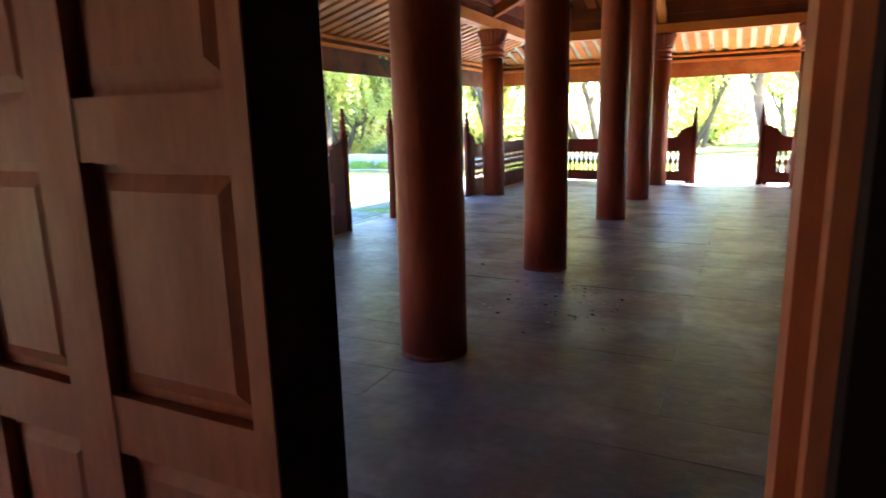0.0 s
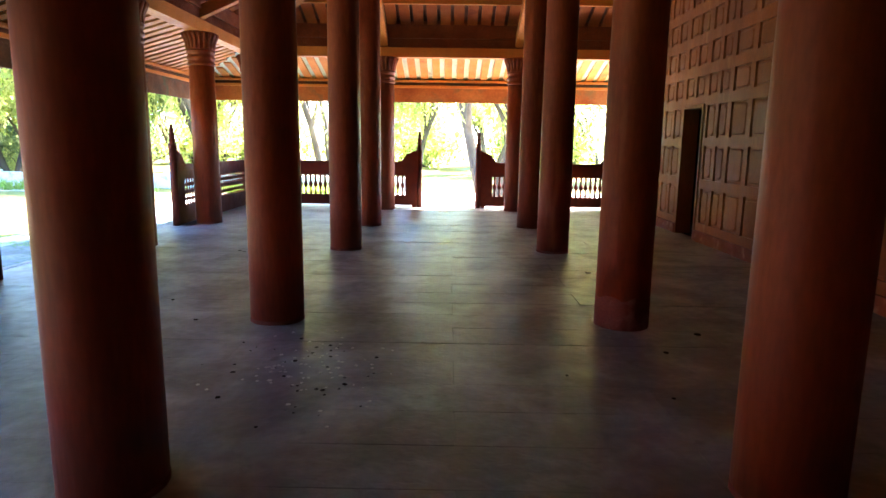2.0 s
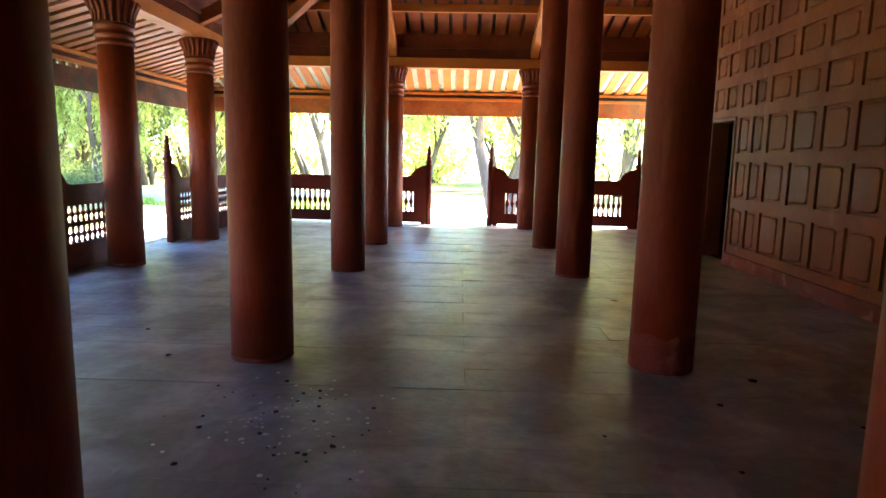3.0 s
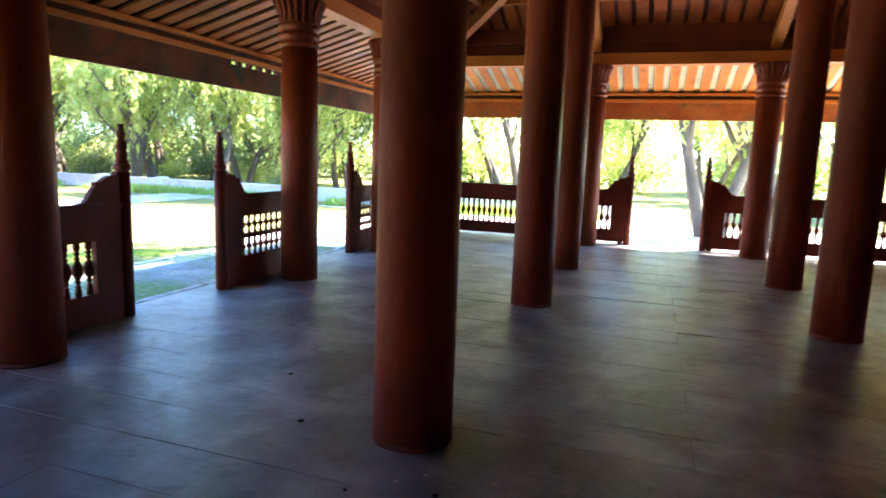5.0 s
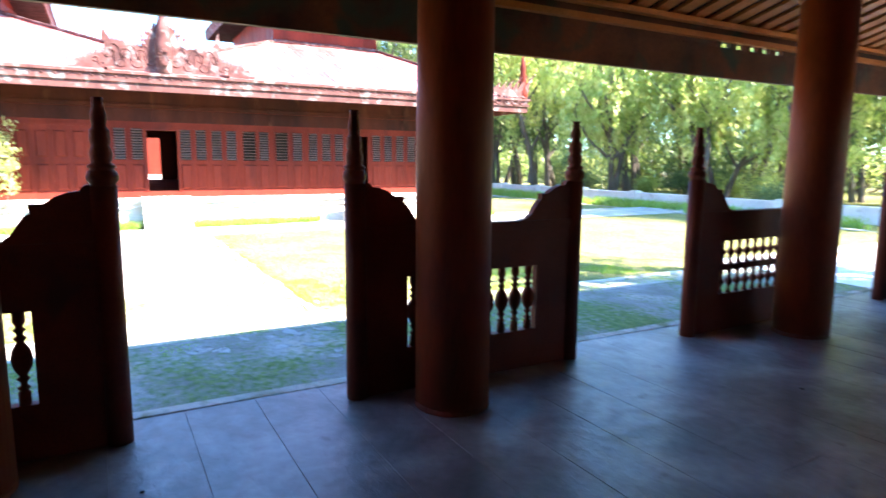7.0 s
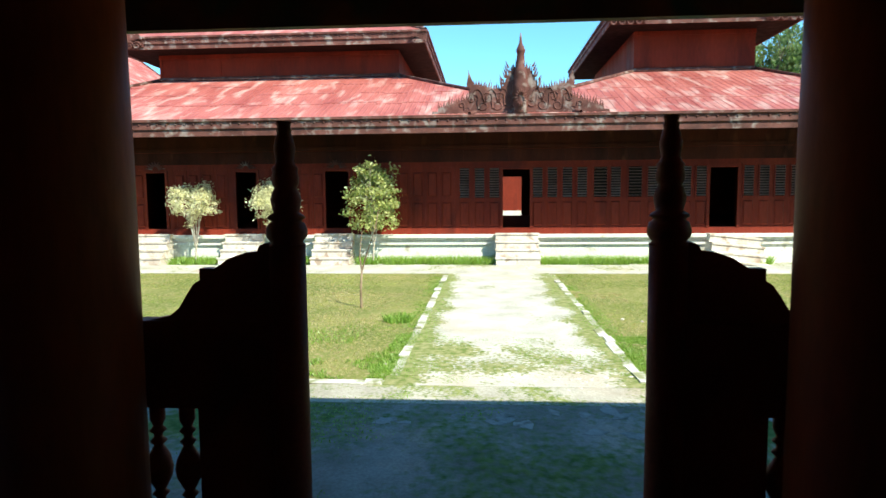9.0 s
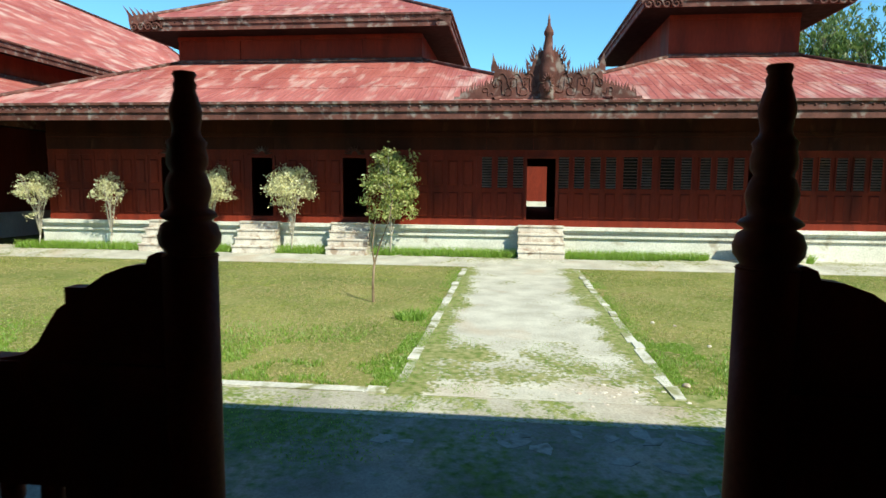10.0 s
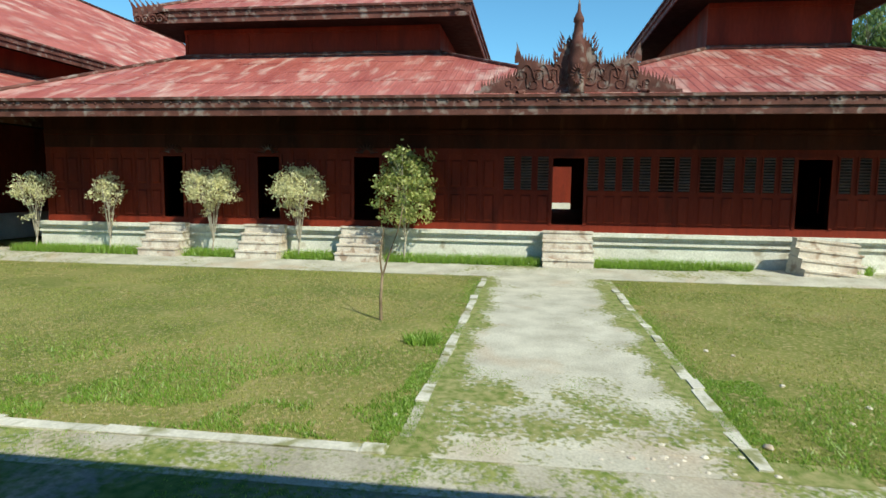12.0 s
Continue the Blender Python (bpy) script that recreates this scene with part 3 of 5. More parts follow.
# ---- columns ----
def column(x, y, tall, bare=0.03, label=""):
    c = thing("column", pose(x, y, 0), label or ("thick round red-brown wooden column with scuffed foot" if tall else "round red-brown wooden column with carved ringed capital"), "column", "columns of the pavilion")
    bm = bmesh.new()
    if tall:
        lathe(bm, [(0.224, 0.0), (0.224, 0.6), (0.222, 1.6), (0.214, 3.2), (0.205, CEIL)], 40)
    else:
        lathe(bm, [(0.224, 0.0), (0.222, 1.6), (0.212, 2.78)], 40)
    part("shaft", bm, COLUMN, c)
    bm = bmesh.new()
    lathe(bm, [(0.2265, 0.0), (0.2262, 0.015), (0.2256, bare), (0.2238, bare + 0.004)], 40)
    for v in bm.verts:
        if v.co.z >= bare - 0.001:
            v.co.z += 0.2 * bare * noise.noise(Vector((v.co.x * 9, v.co.y * 9, bare * 7)))
    part("foot", bm, COLUMN_FOOT, c, "bare pinkish wood where the paint has worn off")
    if not tall:
        bm = bmesh.new()
        lathe(bm, [(0.212, 2.78), (0.232, 2.79), (0.232, 2.83), (0.216, 2.84), (0.216, 2.88), (0.236, 2.89), (0.236, 2.93), (0.218, 2.94), (0.218, 2.99), (0.24, 3.0), (0.24, 3.04), (0.222, 3.05)], 32)
        part("ring_moulding", bm, COLUMN, c, "turned rings under the capital")
        bm = bmesh.new()
        lathe(bm, [(0.222, 3.05), (0.226, 3.16), (0.255, 3.26), (0.285, 3.31), (0.285, 3.34)], 32)
        for k in range(20):
            a = 2 * math.pi * k / 20
            tube(bm, [(0.225 * math.cos(a), 0.225 * math.sin(a), 3.06), (0.235 * math.cos(a), 0.235 * math.sin(a), 3.17), (0.272 * math.cos(a), 0.272 * math.sin(a), 3.27), (0.298 * math.cos(a), 0.298 * math.sin(a), 3.325)], [0.016, 0.024, 0.03, 0.022], 6)
        part("capital", bm, COLUMN, c, "flared lotus-leaf capital")
    return c


tall_one = column(COL_X[1], ROW_Y[0], True)
short_one = column(COL_X[0] - 0.14, 4.15, False)
for yy in ROW_Y[1:4]:
    copy_thing(tall_one, pose(COL_X[1], yy, 0, 0, 0, yy * 40))
for yy in ROW_Y[:4]:
    if yy != ROW_Y[1]:
        copy_thing(tall_one, pose(COL_X[2], yy, 0, 0, 0, yy * 70))
column(COL_X[2], ROW_Y[1], True, 0.26, "thick round red-brown column, paint rubbed off its foot")
copy_thing(short_one, pose(COL_X[0] - 0.06, ROW_Y[1] + 0.05, 0, 0, 0, 250))
for yy in ROW_Y[2:]:
    copy_thing(short_one, pose(COL_X[0], yy, 0, 0, 0, yy * 40))
for xx in COL_X[1:]:
    copy_thing(short_one, pose(xx, NY, 0, 0, 0, xx * 60))


# ---- balustrades ----
SPIRE = [(0.066, 1.325), (0.055, 1.335), (0.070, 1.355), (0.0725, 1.375), (0.064, 1.40), (0.05, 1.41), (0.066, 1.42), (0.06, 1.43), (0.044, 1.44), (0.05, 1.465), (0.053, 1.485), (0.046, 1.51), (0.038, 1.525), (0.046, 1.54),
         (0.047, 1.56), (0.042, 1.58), (0.046, 1.593), (0.034, 1.607), (0.03, 1.62), (0.036, 1.65), (0.037, 1.665), (0.03, 1.695), (0.024, 1.712), (0.027, 1.725), (0.022, 1.735), (0.027, 1.748), (0.024, 1.754)]
WING = [(0.0, 1.055), (0.0, 1.325), (0.075, 1.335), (0.10, 1.325), (0.108, 1.305), (0.16, 1.30), (0.22, 1.28), (0.26, 1.255), (0.275, 1.245), (0.335, 1.245), (0.335, 1.205), (0.36, 1.19), (0.39, 1.15), (0.42, 1.105), (0.46, 1.075), (0.53, 1.062), (0.60, 1.055)]
post_bm = bmesh.new()
lathe(post_bm, [(0.064, 0.0), (0.063, 1.33)], 24)
POST = mesh("post", post_bm, RAIL)
spire_bm = bmesh.new()
lathe(spire_bm, SPIRE, 16)
FINIAL = mesh("finial", spire_bm, RAIL)


def baluster_mesh(h):
    bm = bmesh.new()
    prof = [(0.028, 0), (0.028, 0.13), (0.016, 0.16), (0.030, 0.18), (0.016, 0.21), (0.016, 0.25), (0.030, 0.28), (0.017, 0.31), (0.026, 0.345), (0.043, 0.42), (0.048, 0.50), (0.041, 0.58), (0.025, 0.645),
            (0.016, 0.68), (0.030, 0.715), (0.016, 0.745), (0.016, 0.775), (0.030, 0.80), (0.016, 0.835), (0.023, 0.87), (0.028, 0.89), (0.028, 1.0)]
    lathe(bm, [(r * (1.0 if h > 0.3 else 0.72), z * h) for r, z in prof], 10)
    return mesh("baluster", bm, RAIL)


TALL_BALUSTER, SHORT_BALUSTER = baluster_mesh(0.46), baluster_mesh(0.21)


def balustrade(m, length, ends, tiers, label, lift=0.001):
    """A panel along x from 0 to length; ends: with a newel and carved wing at the start, at the end."""
    b = thing("balustrade", m, label, "balustrade", "balustrades round the pavilion")
    s0, s1 = 0.335 if ends[0] else 0.10, length - (0.335 if ends[1] else 0.10)
    lo, hi = (0.28, 0.74) if tiers == 1 else (0.33, 0.80)
    part("bottom_board", boxes((0, length, -0.028, 0.028, lift, lo)), RAIL, b, "", 0.005)
    if lift > 0.01:
        each("foot_block", [(q - 0.05, q + 0.05, -0.03, 0.03, 0.0, lift) for q in (0.12, length / 2, length - 0.12)], RAIL, b)
    part("top_board", boxes((0, length, -0.028, 0.028, hi, 1.0)), RAIL, b, "", 0.005)
    part("hand_rail", boxes((0, length, -0.04, 0.04, 1.0, 1.06)), RAIL, b, "", 0.012)
    part("stile", boxes((0, s0, -0.028, 0.028, lo, hi)), RAIL, b)
    part("stile", boxes((s1, length, -0.028, 0.028, lo, hi)), RAIL, b)
    if tiers == 2:
        part("middle_rail", boxes((s0, s1, -0.028, 0.028, 0.54, 0.59)), RAIL, b)
    n = round((s1 - s0) / 0.113)
    for k in range(n):
        xx = s0 + (k + 0.5) * (s1 - s0) / n
        if tiers == 1:
            part("baluster", TALL_BALUSTER, None, b, at=pose(xx, 0, lo, 0, 0, 11.0 * k))
        else:
            part("baluster", SHORT_BALUSTER, None, b, at=pose(xx, 0, lo, 0, 0, 11.0 * k))
            part("baluster", SHORT_BALUSTER, None, b, at=pose(xx, 0, 0.59, 0, 0, 11.0 * k))
    for e, x0, sg in ((ends[0], 0.0, 1), (ends[1], length, -1)):
        if e:
            bm = bmesh.new()
            prism(bm, [(x0 + sg * u * 0.93, w) for u, w in WING], -0.024, 0.024)
            part("wing", bm, RAIL, b, "carved stepped scroll beside the newel")
            p = part("newel_post", POST, None, b, at=pose(x0, 0, 0))
            part("finial", FINIAL, None, p, "turned tapering spire")
    return b


west = "dark red wooden balustrade with spired newels and turned balusters"
for y0, y1, tiers in ((3.0, 4.79, 1), (6.10, 7.79, 1), (9.11, 10.80, 2)):
    balustrade(pose(RAIL_X, y0, 0, 0, 0, 90), y1 - y0, (True, True), tiers, west if tiers == 1 else "dark red balustrade with two tiers of short balusters")
balustrade(pose(RAIL_X, 12.19, 0, 0, 0, 90), RAIL_Y - 12.19, (True, False), 2, "dark red balustrade with two tiers running to the corner")
balustrade(pose(RAIL_X + 0.03, RAIL_Y, 0), 0.09 - RAIL_X - 0.03, (False, True), 1, "long red balustrade in the sun with one spired newel", 0.05)
balustrade(pose(1.47, RAIL_Y, 0), 4.73 - 1.47, (True, True), 1, "red balustrade between the gate and the panelled wall", 0.05)

# ---- panelled wall on the east side ----
def panel_mesh(w, h):
    """A raised field with rounded corners, lying in y and z, facing -x."""
    def outline(d, x, c):
        a, b = w / 2 - d, h / 2 - d
        return [(x, -a + c, -b), (x, a - c, -b), (x, a - 0.3 * c, -b + 0.3 * c), (x, a, -b + c), (x, a, b - c), (x, a - 0.3 * c, b - 0.3 * c), (x, a - c, b), (x, -a + c, b), (x, -a + 0.3 * c, b - 0.3 * c), (x, -a, b - c), (x, -a, -b + c), (x, -a + 0.3 * c, -b + 0.3 * c)]
    bm = bmesh.new()
    rings = [[bm.verts.new(p) for p in outline(*k)] for k in ((0.035, 0.004, 0.07), (0.035, -0.016, 0.07), (0.05, -0.027, 0.06))]
    for a, b in zip(rings, rings[1:]):
        for k in range(12):
            bm.faces.new((a[k], b[k], b[(k + 1) % 12], a[(k + 1) % 12]))
    bm.faces.new(rings[-1])
    bmesh.ops.recalc_face_normals(bm, faces=bm.faces)
    return mesh("panel", bm, PANEL)


TALL_ROWS = ((0.30, 0.84), (0.99, 1.51), (1.64, 2.14))
SMALL_ROWS = tuple((2.29 + 0.49 * k, 2.62 + 0.49 * k) for k in range(6))
south_cols = sorted([(9.97 - 0.61 * k, 10.45 - 0.61 * k) for k in range(15)] + [(10.58, 10.87), (10.98, 11.28)])
north_cols = [(12.36 + 0.43 * k, 12.68 + 0.43 * k) for k in range(8)]
over_door = [(11.45, 11.77), (11.87, 12.19)]
panel_cache = {}
bm = bmesh.new()
for cols, rows, a, b in ((south_cols, TALL_ROWS, SOUTH1, DOOR_Y0 - 0.02), (north_cols, TALL_ROWS, DOOR_Y1 + 0.02, 15.9), (south_cols + over_door + north_cols, SMALL_ROWS, SOUTH1, 15.9)):
    edge_z = 0.17 if rows is TALL_ROWS else 2.18
    for z0, z1 in rows:
        box(bm, EAST - 0.036, EAST, a, b, edge_z, z0)
        edge_z, edge_y = z1, a
        for y0, y1 in cols:
            key = (round(y1 - y0, 2), round(z1 - z0, 2))
            if key not in panel_cache:
                panel_cache[key] = panel_mesh(*key)
            part("panel", panel_cache[key], None, wall_east, at=pose(EAST, (y0 + y1) / 2, (z0 + z1) / 2))
            box(bm, EAST - 0.032, EAST, edge_y, y0, z0, z1)
            edge_y = y1
        box(bm, EAST - 0.032, EAST, edge_y, b, z0, z1)
    box(bm, EAST - 0.036, EAST, a, b, edge_z, 2.18 if rows is TALL_ROWS else CEIL)
setting("trim_wall_rails", bm, PANEL, "red-brown grid of stiles and rails round the sunk panels", "moulding")

# panelled inner face of the south wall, and the moulded jamb of its doorway
bm = bmesh.new()
for k in range(7):
    x1 = OPEN_X0 - 0.40 * k
    box(bm, x1 - (0.045 if k == 0 else 0.12), x1 if k == 0 else x1 + 0.0, SOUTH0 - 0.03, SOUTH0, 0, 3.4)
setting("trim_south_stiles", bm, DOOR_WOOD, "upright red-brown stiles of the panelled door wall", "moulding", 0.006)
bm = bmesh.new()
for z0, z1 in ((0.0, 0.30), (0.90, 1.02), (1.46, 1.57), (2.05, 2.16), (2.7, 2.8)):
    for k in range(6):
        x1 = OPEN_X0 - 0.40 * k - (0.045 if k == 0 else 0.12)
        box(bm, OPEN_X0 - 0.40 * (k + 1), x1, SOUTH0 - 0.027, SOUTH0, z0, z1)
setting("trim_south_rails", bm, DOOR_WOOD, "flat red-brown rails of the panelled door wall", "moulding", 0.006)
bm = bmesh.new()
for k in range(6):
    x0, x1 = OPEN_X0 - 0.40 * (k + 1) + 0.02, OPEN_X0 - 0.40 * k - (0.065 if k == 0 else 0.14)
    for z0, z1 in ((0.32, 0.88), (1.04, 1.44), (1.59, 2.03)):
        hull(bm, [(x0, SOUTH0, z0), (x1, SOUTH0, z0), (x1, SOUTH0, z1), (x0, SOUTH0, z1)], [(x0 + 0.03, SOUTH0 - 0.012, z0 + 0.03), (x1 - 0.03, SOUTH0 - 0.012, z0 + 0.03), (x1 - 0.03, SOUTH0 - 0.012, z1 - 0.03), (x0 + 0.03, SOUTH0 - 0.012, z1 - 0.03)])
setting("trim_south_fields", bm, DOOR_WOOD, "sunk fields of the panelled door wall with worn edges", "moulding")
bm = bmesh.new()
box(bm, OPEN_X1, OPEN_X1 + 0.09, SOUTH0 + 0.03, SOUTH1 + 0.02, 0, OPEN_H)
box(bm, OPEN_X1 + 0.022, OPEN_X1 + 0.11, SOUTH0 - 0.03, SOUTH0 + 0.03, 0, OPEN_H)
setting("trim_doorway", bm, DOOR_WOOD, "moulded red-brown jamb of the open doorway", "door frame", 0.008)
# added boards that paint the shade on the doorway's end face and right jamb
setting("trim_door_edge", boxes((OPEN_X0, OPEN_X0 + 0.004, SOUTH0 - 0.026, SOUTH1, 0, OPEN_H), (OPEN_X1 + 0.042, OPEN_X1 + 0.16, SOUTH0 - 0.09, SOUTH0 - 0.03, 0, OPEN_H)), SHADE_BROWN, "added thin boards painting the doorway's shaded edges near-black", "door frame")

# ---- courtyard ----
def stone_row(name, x0, x1, y0, y1, along, label, step=0.55):
    """A kerb of stones laid end to end."""
    k = setting(name, boxes((x0, x1, y0, y1, GROUND - 0.1, GROUND + 0.012)), GUTTER_MIX if along == "x" else KERB, label, "kerb")
    a, b = (x0, x1) if along == "x" else (y0, y1)
    p = a
    rng = random.Random(name)
    while p < b - 0.1:
        q = min(b, p + step * rng.uniform(0.6, 1.4))
        h = GROUND + rng.uniform(0.02, 0.036)
        if rng.random() < (0.54 if along == "x" else 0.8):
            bm = bmesh.new()
            j = rng.uniform(-0.03, 0.03)
            if along == "x":
                box(bm, p + 0.01, q - 0.01, y0 + j, y1 + j, GROUND - 0.05, h)
            else:
                box(bm, x0 + j, x1 + j, p + 0.01, q - 0.01, GROUND - 0.05, h)
            for v in bm.verts:
                v.co += Vector((rng.uniform(-1, 1), rng.uniform(-1, 1), rng.uniform(-0.6, 0.6))) * 0.014
            part("kerb_stone", bm, KERB, k, "", 0.010)
        p = q
    return k


PATH_Y0, PATH_Y1 = 4.40, 7.30
stone_row("kerb_path_south", -18.6, -8.9, PATH_Y0 - 0.065, PATH_Y0 + 0.065, "x", "thin pale broken kerb along the garden path")
stone_row("kerb_path_north", -18.6, -8.9, PATH_Y1 - 0.065, PATH_Y1 + 0.065, "x", "thin pale broken kerb along the garden path")
stone_row("kerb_lawn_south", -8.90, -8.74, -10.0, 4.3, "y", "low whitewashed kerb at the lawn's edge", 0.9)
stone_row("kerb_lawn_north", -8.80, -8.64, 8.0, 28.0, "y", "low whitewashed kerb at the lawn's edge", 0.9)


setting("path_middle", boxes((-18.95, -10.9, PATH_Y0 + 0.05, PATH_Y1 - 0.05, GROUND - 0.1, GROUND + 0.015)), PATH_MIX, "pale worn concrete garden path with grass creeping in", "path")
setting("path_near_end", boxes((-10.9, -9.1, PATH_Y0 + 0.05, PATH_Y1 - 0.05, GROUND - 0.1, GROUND + 0.015), (-9.1, -8.73, PATH_Y0 - 0.1, PATH_Y1 + 0.75, GROUND - 0.1, GROUND + 0.013)), PATH_MIX, "overgrown broken end of the garden path", "path")
bm = bmesh.new()
hull(bm, [(-21.3, -40, GROUND - 0.1), (-18.9, -40, GROUND - 0.1), (-18.9, 29, GROUND - 0.1), (-21.3, 29, GROUND - 0.1)], [(-19.9, -40, WALK_Z), (-18.9, -40, GROUND + 0.012), (-18.9, 29, GROUND + 0.012), (-19.9, 29, WALK_Z)])
setting("path_facade", bm, WALK_MIX, "pale concrete walk before the red building", "path")
setting("ground_facade_strip", boxes((-21.2, -19.9, -40, 29, GROUND - 0.1, WALK_Z - 0.004)), WALK_MIX, "strip of concrete and grass along the plinth", "ground")
setting("ground_north", boxes((-9.5, 60, 16.42, 28.9, GROUND - 0.1, GROUND + 0.006)), SAND, "pale dry trodden earth north of the pavilion", "ground")
apron = setting("pavement_apron", boxes((-8.7, -4.33, -12, 16.4, GROUND - 0.1, GROUND + 0.010)), APRON_MIX, "broken grey paving with grass between, darkened for the pavilion's shade", "pavement")
# paler strip from about the shadow's edge, where the darkened apron would be sunlit
setting("pavement_gutter", boxes((-8.72, -8.12, -12, 16.4, GROUND - 0.1, GROUND + 0.0125)), GUTTER_MIX, "pale worn strip of earth and concrete beside the lawn kerb", "pavement")

# ---- red building across the courtyard ----
FB = -21.19
SILL, PLINTH = 0.50, 0.30
palace = thing("palace_building", pose(0, 0, 0), "long red wooden palace hall with tiered tin roofs on white plinth", "building")
DOORS = ((-5.47, -4.84), (-2.49, -1.82), (0.42, 1.16), (6.03, 6.87), (12.30, 13.12))
Y_S, Y_N = -9.4, 17.9
LINTEL, WALL_TOP = 2.31, 3.75
rows, edge = [], Y_S
for y0, y1 in DOORS:
    rows += [(FB - 0.15, FB, edge, y0, SILL, WALL_TOP), (FB - 0.15, FB, y0, y1, LINTEL, WALL_TOP)]
    edge = y1
rows += [(FB - 0.15, FB, edge, Y_N, SILL, WALL_TOP), (-33, FB - 0.15, Y_S, Y_S + 0.15, SILL, WALL_TOP), (-33, -32.53, Y_N - 0.15, Y_N, SILL, WALL_TOP), (-32.53, -32.43, Y_N - 0.15, Y_N, 2.05, WALL_TOP), (-32.43, FB - 0.15, Y_N - 0.15, Y_N, SILL, WALL_TOP),
         (-33.15, -33, Y_S, 5.9, SILL, WALL_TOP), (-33.15, -33, 7.30, Y_N, SILL, WALL_TOP), (-33.15, -33, 5.9, 7.30, 2.45, WALL_TOP)]
each("wall", rows, WALL_RED, palace)
part("base_board", boxes((-33.15, FB + 0.02, Y_S, Y_N, PLINTH - 0.3, SILL - 0.001)), WALL_RED, palace, "red painted base board in the sun")
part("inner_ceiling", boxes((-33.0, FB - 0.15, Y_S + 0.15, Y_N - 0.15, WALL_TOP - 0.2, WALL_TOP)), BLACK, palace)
each("plinth_course", [(FB - 0.3, FB + out, Y_S - 0.2, Y_N + 0.2, z0, z1) for z0, z1, out in ((GROUND - 0.1, -0.02, 0.10), (-0.02, 0.05, 0.17), (0.05, 0.12, 0.12), (0.12, 0.20, 0.20), (0.20, PLINTH, 0.27))], PLASTER, palace, "whitewashed masonry course", 0.012)

# battens and rails of the board wall
BATTEN = mesh("batten", boxes((0, 0.025, 0, 0.07, SILL, 2.50)), WALL_RED)
y = Y_S + 0.2
while y < 4.55:
    if not any(a - 0.12 < y < b + 0.08 for a, b in DOORS):
        part("batten", BATTEN, None, palace, at=pose(FB, y, 0))
    y += 0.455
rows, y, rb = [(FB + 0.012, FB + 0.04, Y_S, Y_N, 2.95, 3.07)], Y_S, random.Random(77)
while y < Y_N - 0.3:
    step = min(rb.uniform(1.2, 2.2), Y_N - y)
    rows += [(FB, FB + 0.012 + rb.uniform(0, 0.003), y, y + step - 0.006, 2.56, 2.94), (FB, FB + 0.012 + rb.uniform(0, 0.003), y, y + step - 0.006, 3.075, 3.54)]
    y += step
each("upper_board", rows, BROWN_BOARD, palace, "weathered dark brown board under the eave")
rows, edge = [], Y_S
for a, b in DOORS + ((Y_N, Y_N),):
    rows += [(FB, FB + 0.034, edge, a - 0.09, z - 0.035, z + 0.035) for z in (1.38, 2.42)]
    edge = b + 0.09
each("wall_rail", rows, WALL_RED, palace)
for y0, y1 in DOORS:
    f = part("door_frame", boxes((FB - 0.16, FB + 0.05, y0 - 0.08, y0, SILL, LINTEL + 0.08), (FB - 0.16, FB + 0.05, y1, y1 + 0.08, SILL, LINTEL + 0.08), (FB - 0.16, FB + 0.05, y0, y1, LINTEL, LINTEL + 0.08)), WALL_RED, palace, "", 0.01)
    if y0 < 5:
        bm = bmesh.new()
        for k in range(9):
            a = math.pi * (k + 0.5) / 9
            c = (y0 + y1) / 2
            tube(bm, [(FB + 0.02, c + 0.1 * math.cos(a), LINTEL + 0.1 + 0.1 * math.sin(a)), (FB + 0.03, c + 0.33 * math.cos(a), LINTEL + 0.1 + 0.26 * math.sin(a))], [0.03, 0.012], 5)
        part("fan_carving", bm, CARVED, f, "weathered carved fan over the door")


def slat_mesh(w, tilt=0.022):
    bm = bmesh.new()
    low = [(0.0, -w / 2, tilt), (0.042, -w / 2, -tilt), (0.042, w / 2, -tilt), (0.0, w / 2, tilt)]
    hull(bm, low, [(a, b, c + 0.012) for a, b, c in low])
    return mesh("louvre_slat", bm, SHUTTER)


def frame_mesh(w):
    return mesh("shutter", boxes((0, 0.05, -w / 2 - 0.03, -w / 2, -0.03, 0.96), (0, 0.05, w / 2, w / 2 + 0.03, -0.03, 0.96), (0, 0.05, -w / 2, w / 2, -0.03, 0), (0, 0.05, -w / 2, w / 2, 0.93, 0.96)), WALL_RED)


SLATS, FRAMES = (slat_mesh(0.29, 0.016), slat_mesh(0.40, 0.004)), (frame_mesh(0.29), frame_mesh(0.40))
# black sheets put behind the slats to paint the shade in their gaps
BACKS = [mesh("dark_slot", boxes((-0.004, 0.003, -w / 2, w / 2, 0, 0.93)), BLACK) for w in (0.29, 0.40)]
LOW = []
for w in (0.29, 0.40):
    b2 = bmesh.new()
    hull(b2, [(0, -w / 2, 0), (0, w / 2, 0), (0, w / 2, 0.74), (0, -w / 2, 0.74)], [(0.04, -w / 2 + 0.035, 0.035), (0.04, w / 2 - 0.035, 0.035), (0.04, w / 2 - 0.035, 0.705), (0.04, -w / 2 + 0.035, 0.705)])
    bmesh.ops.recalc_face_normals(b2, faces=b2.faces)
    LOW.append(mesh("lower_panel", b2, WALL_RED))
starts = [(4.69, 0), (5.16, 0), (5.62, 0), (6.96, 0), (7.41, 0), (7.87, 0), (8.32, 0), (8.82, 1), (9.34, 0), (9.87, 1), (10.45, 0), (10.98, 0), (11.45, 0), (11.9, 0)] + [(13.3 + 0.46 * k, 0) for k in range(10)]
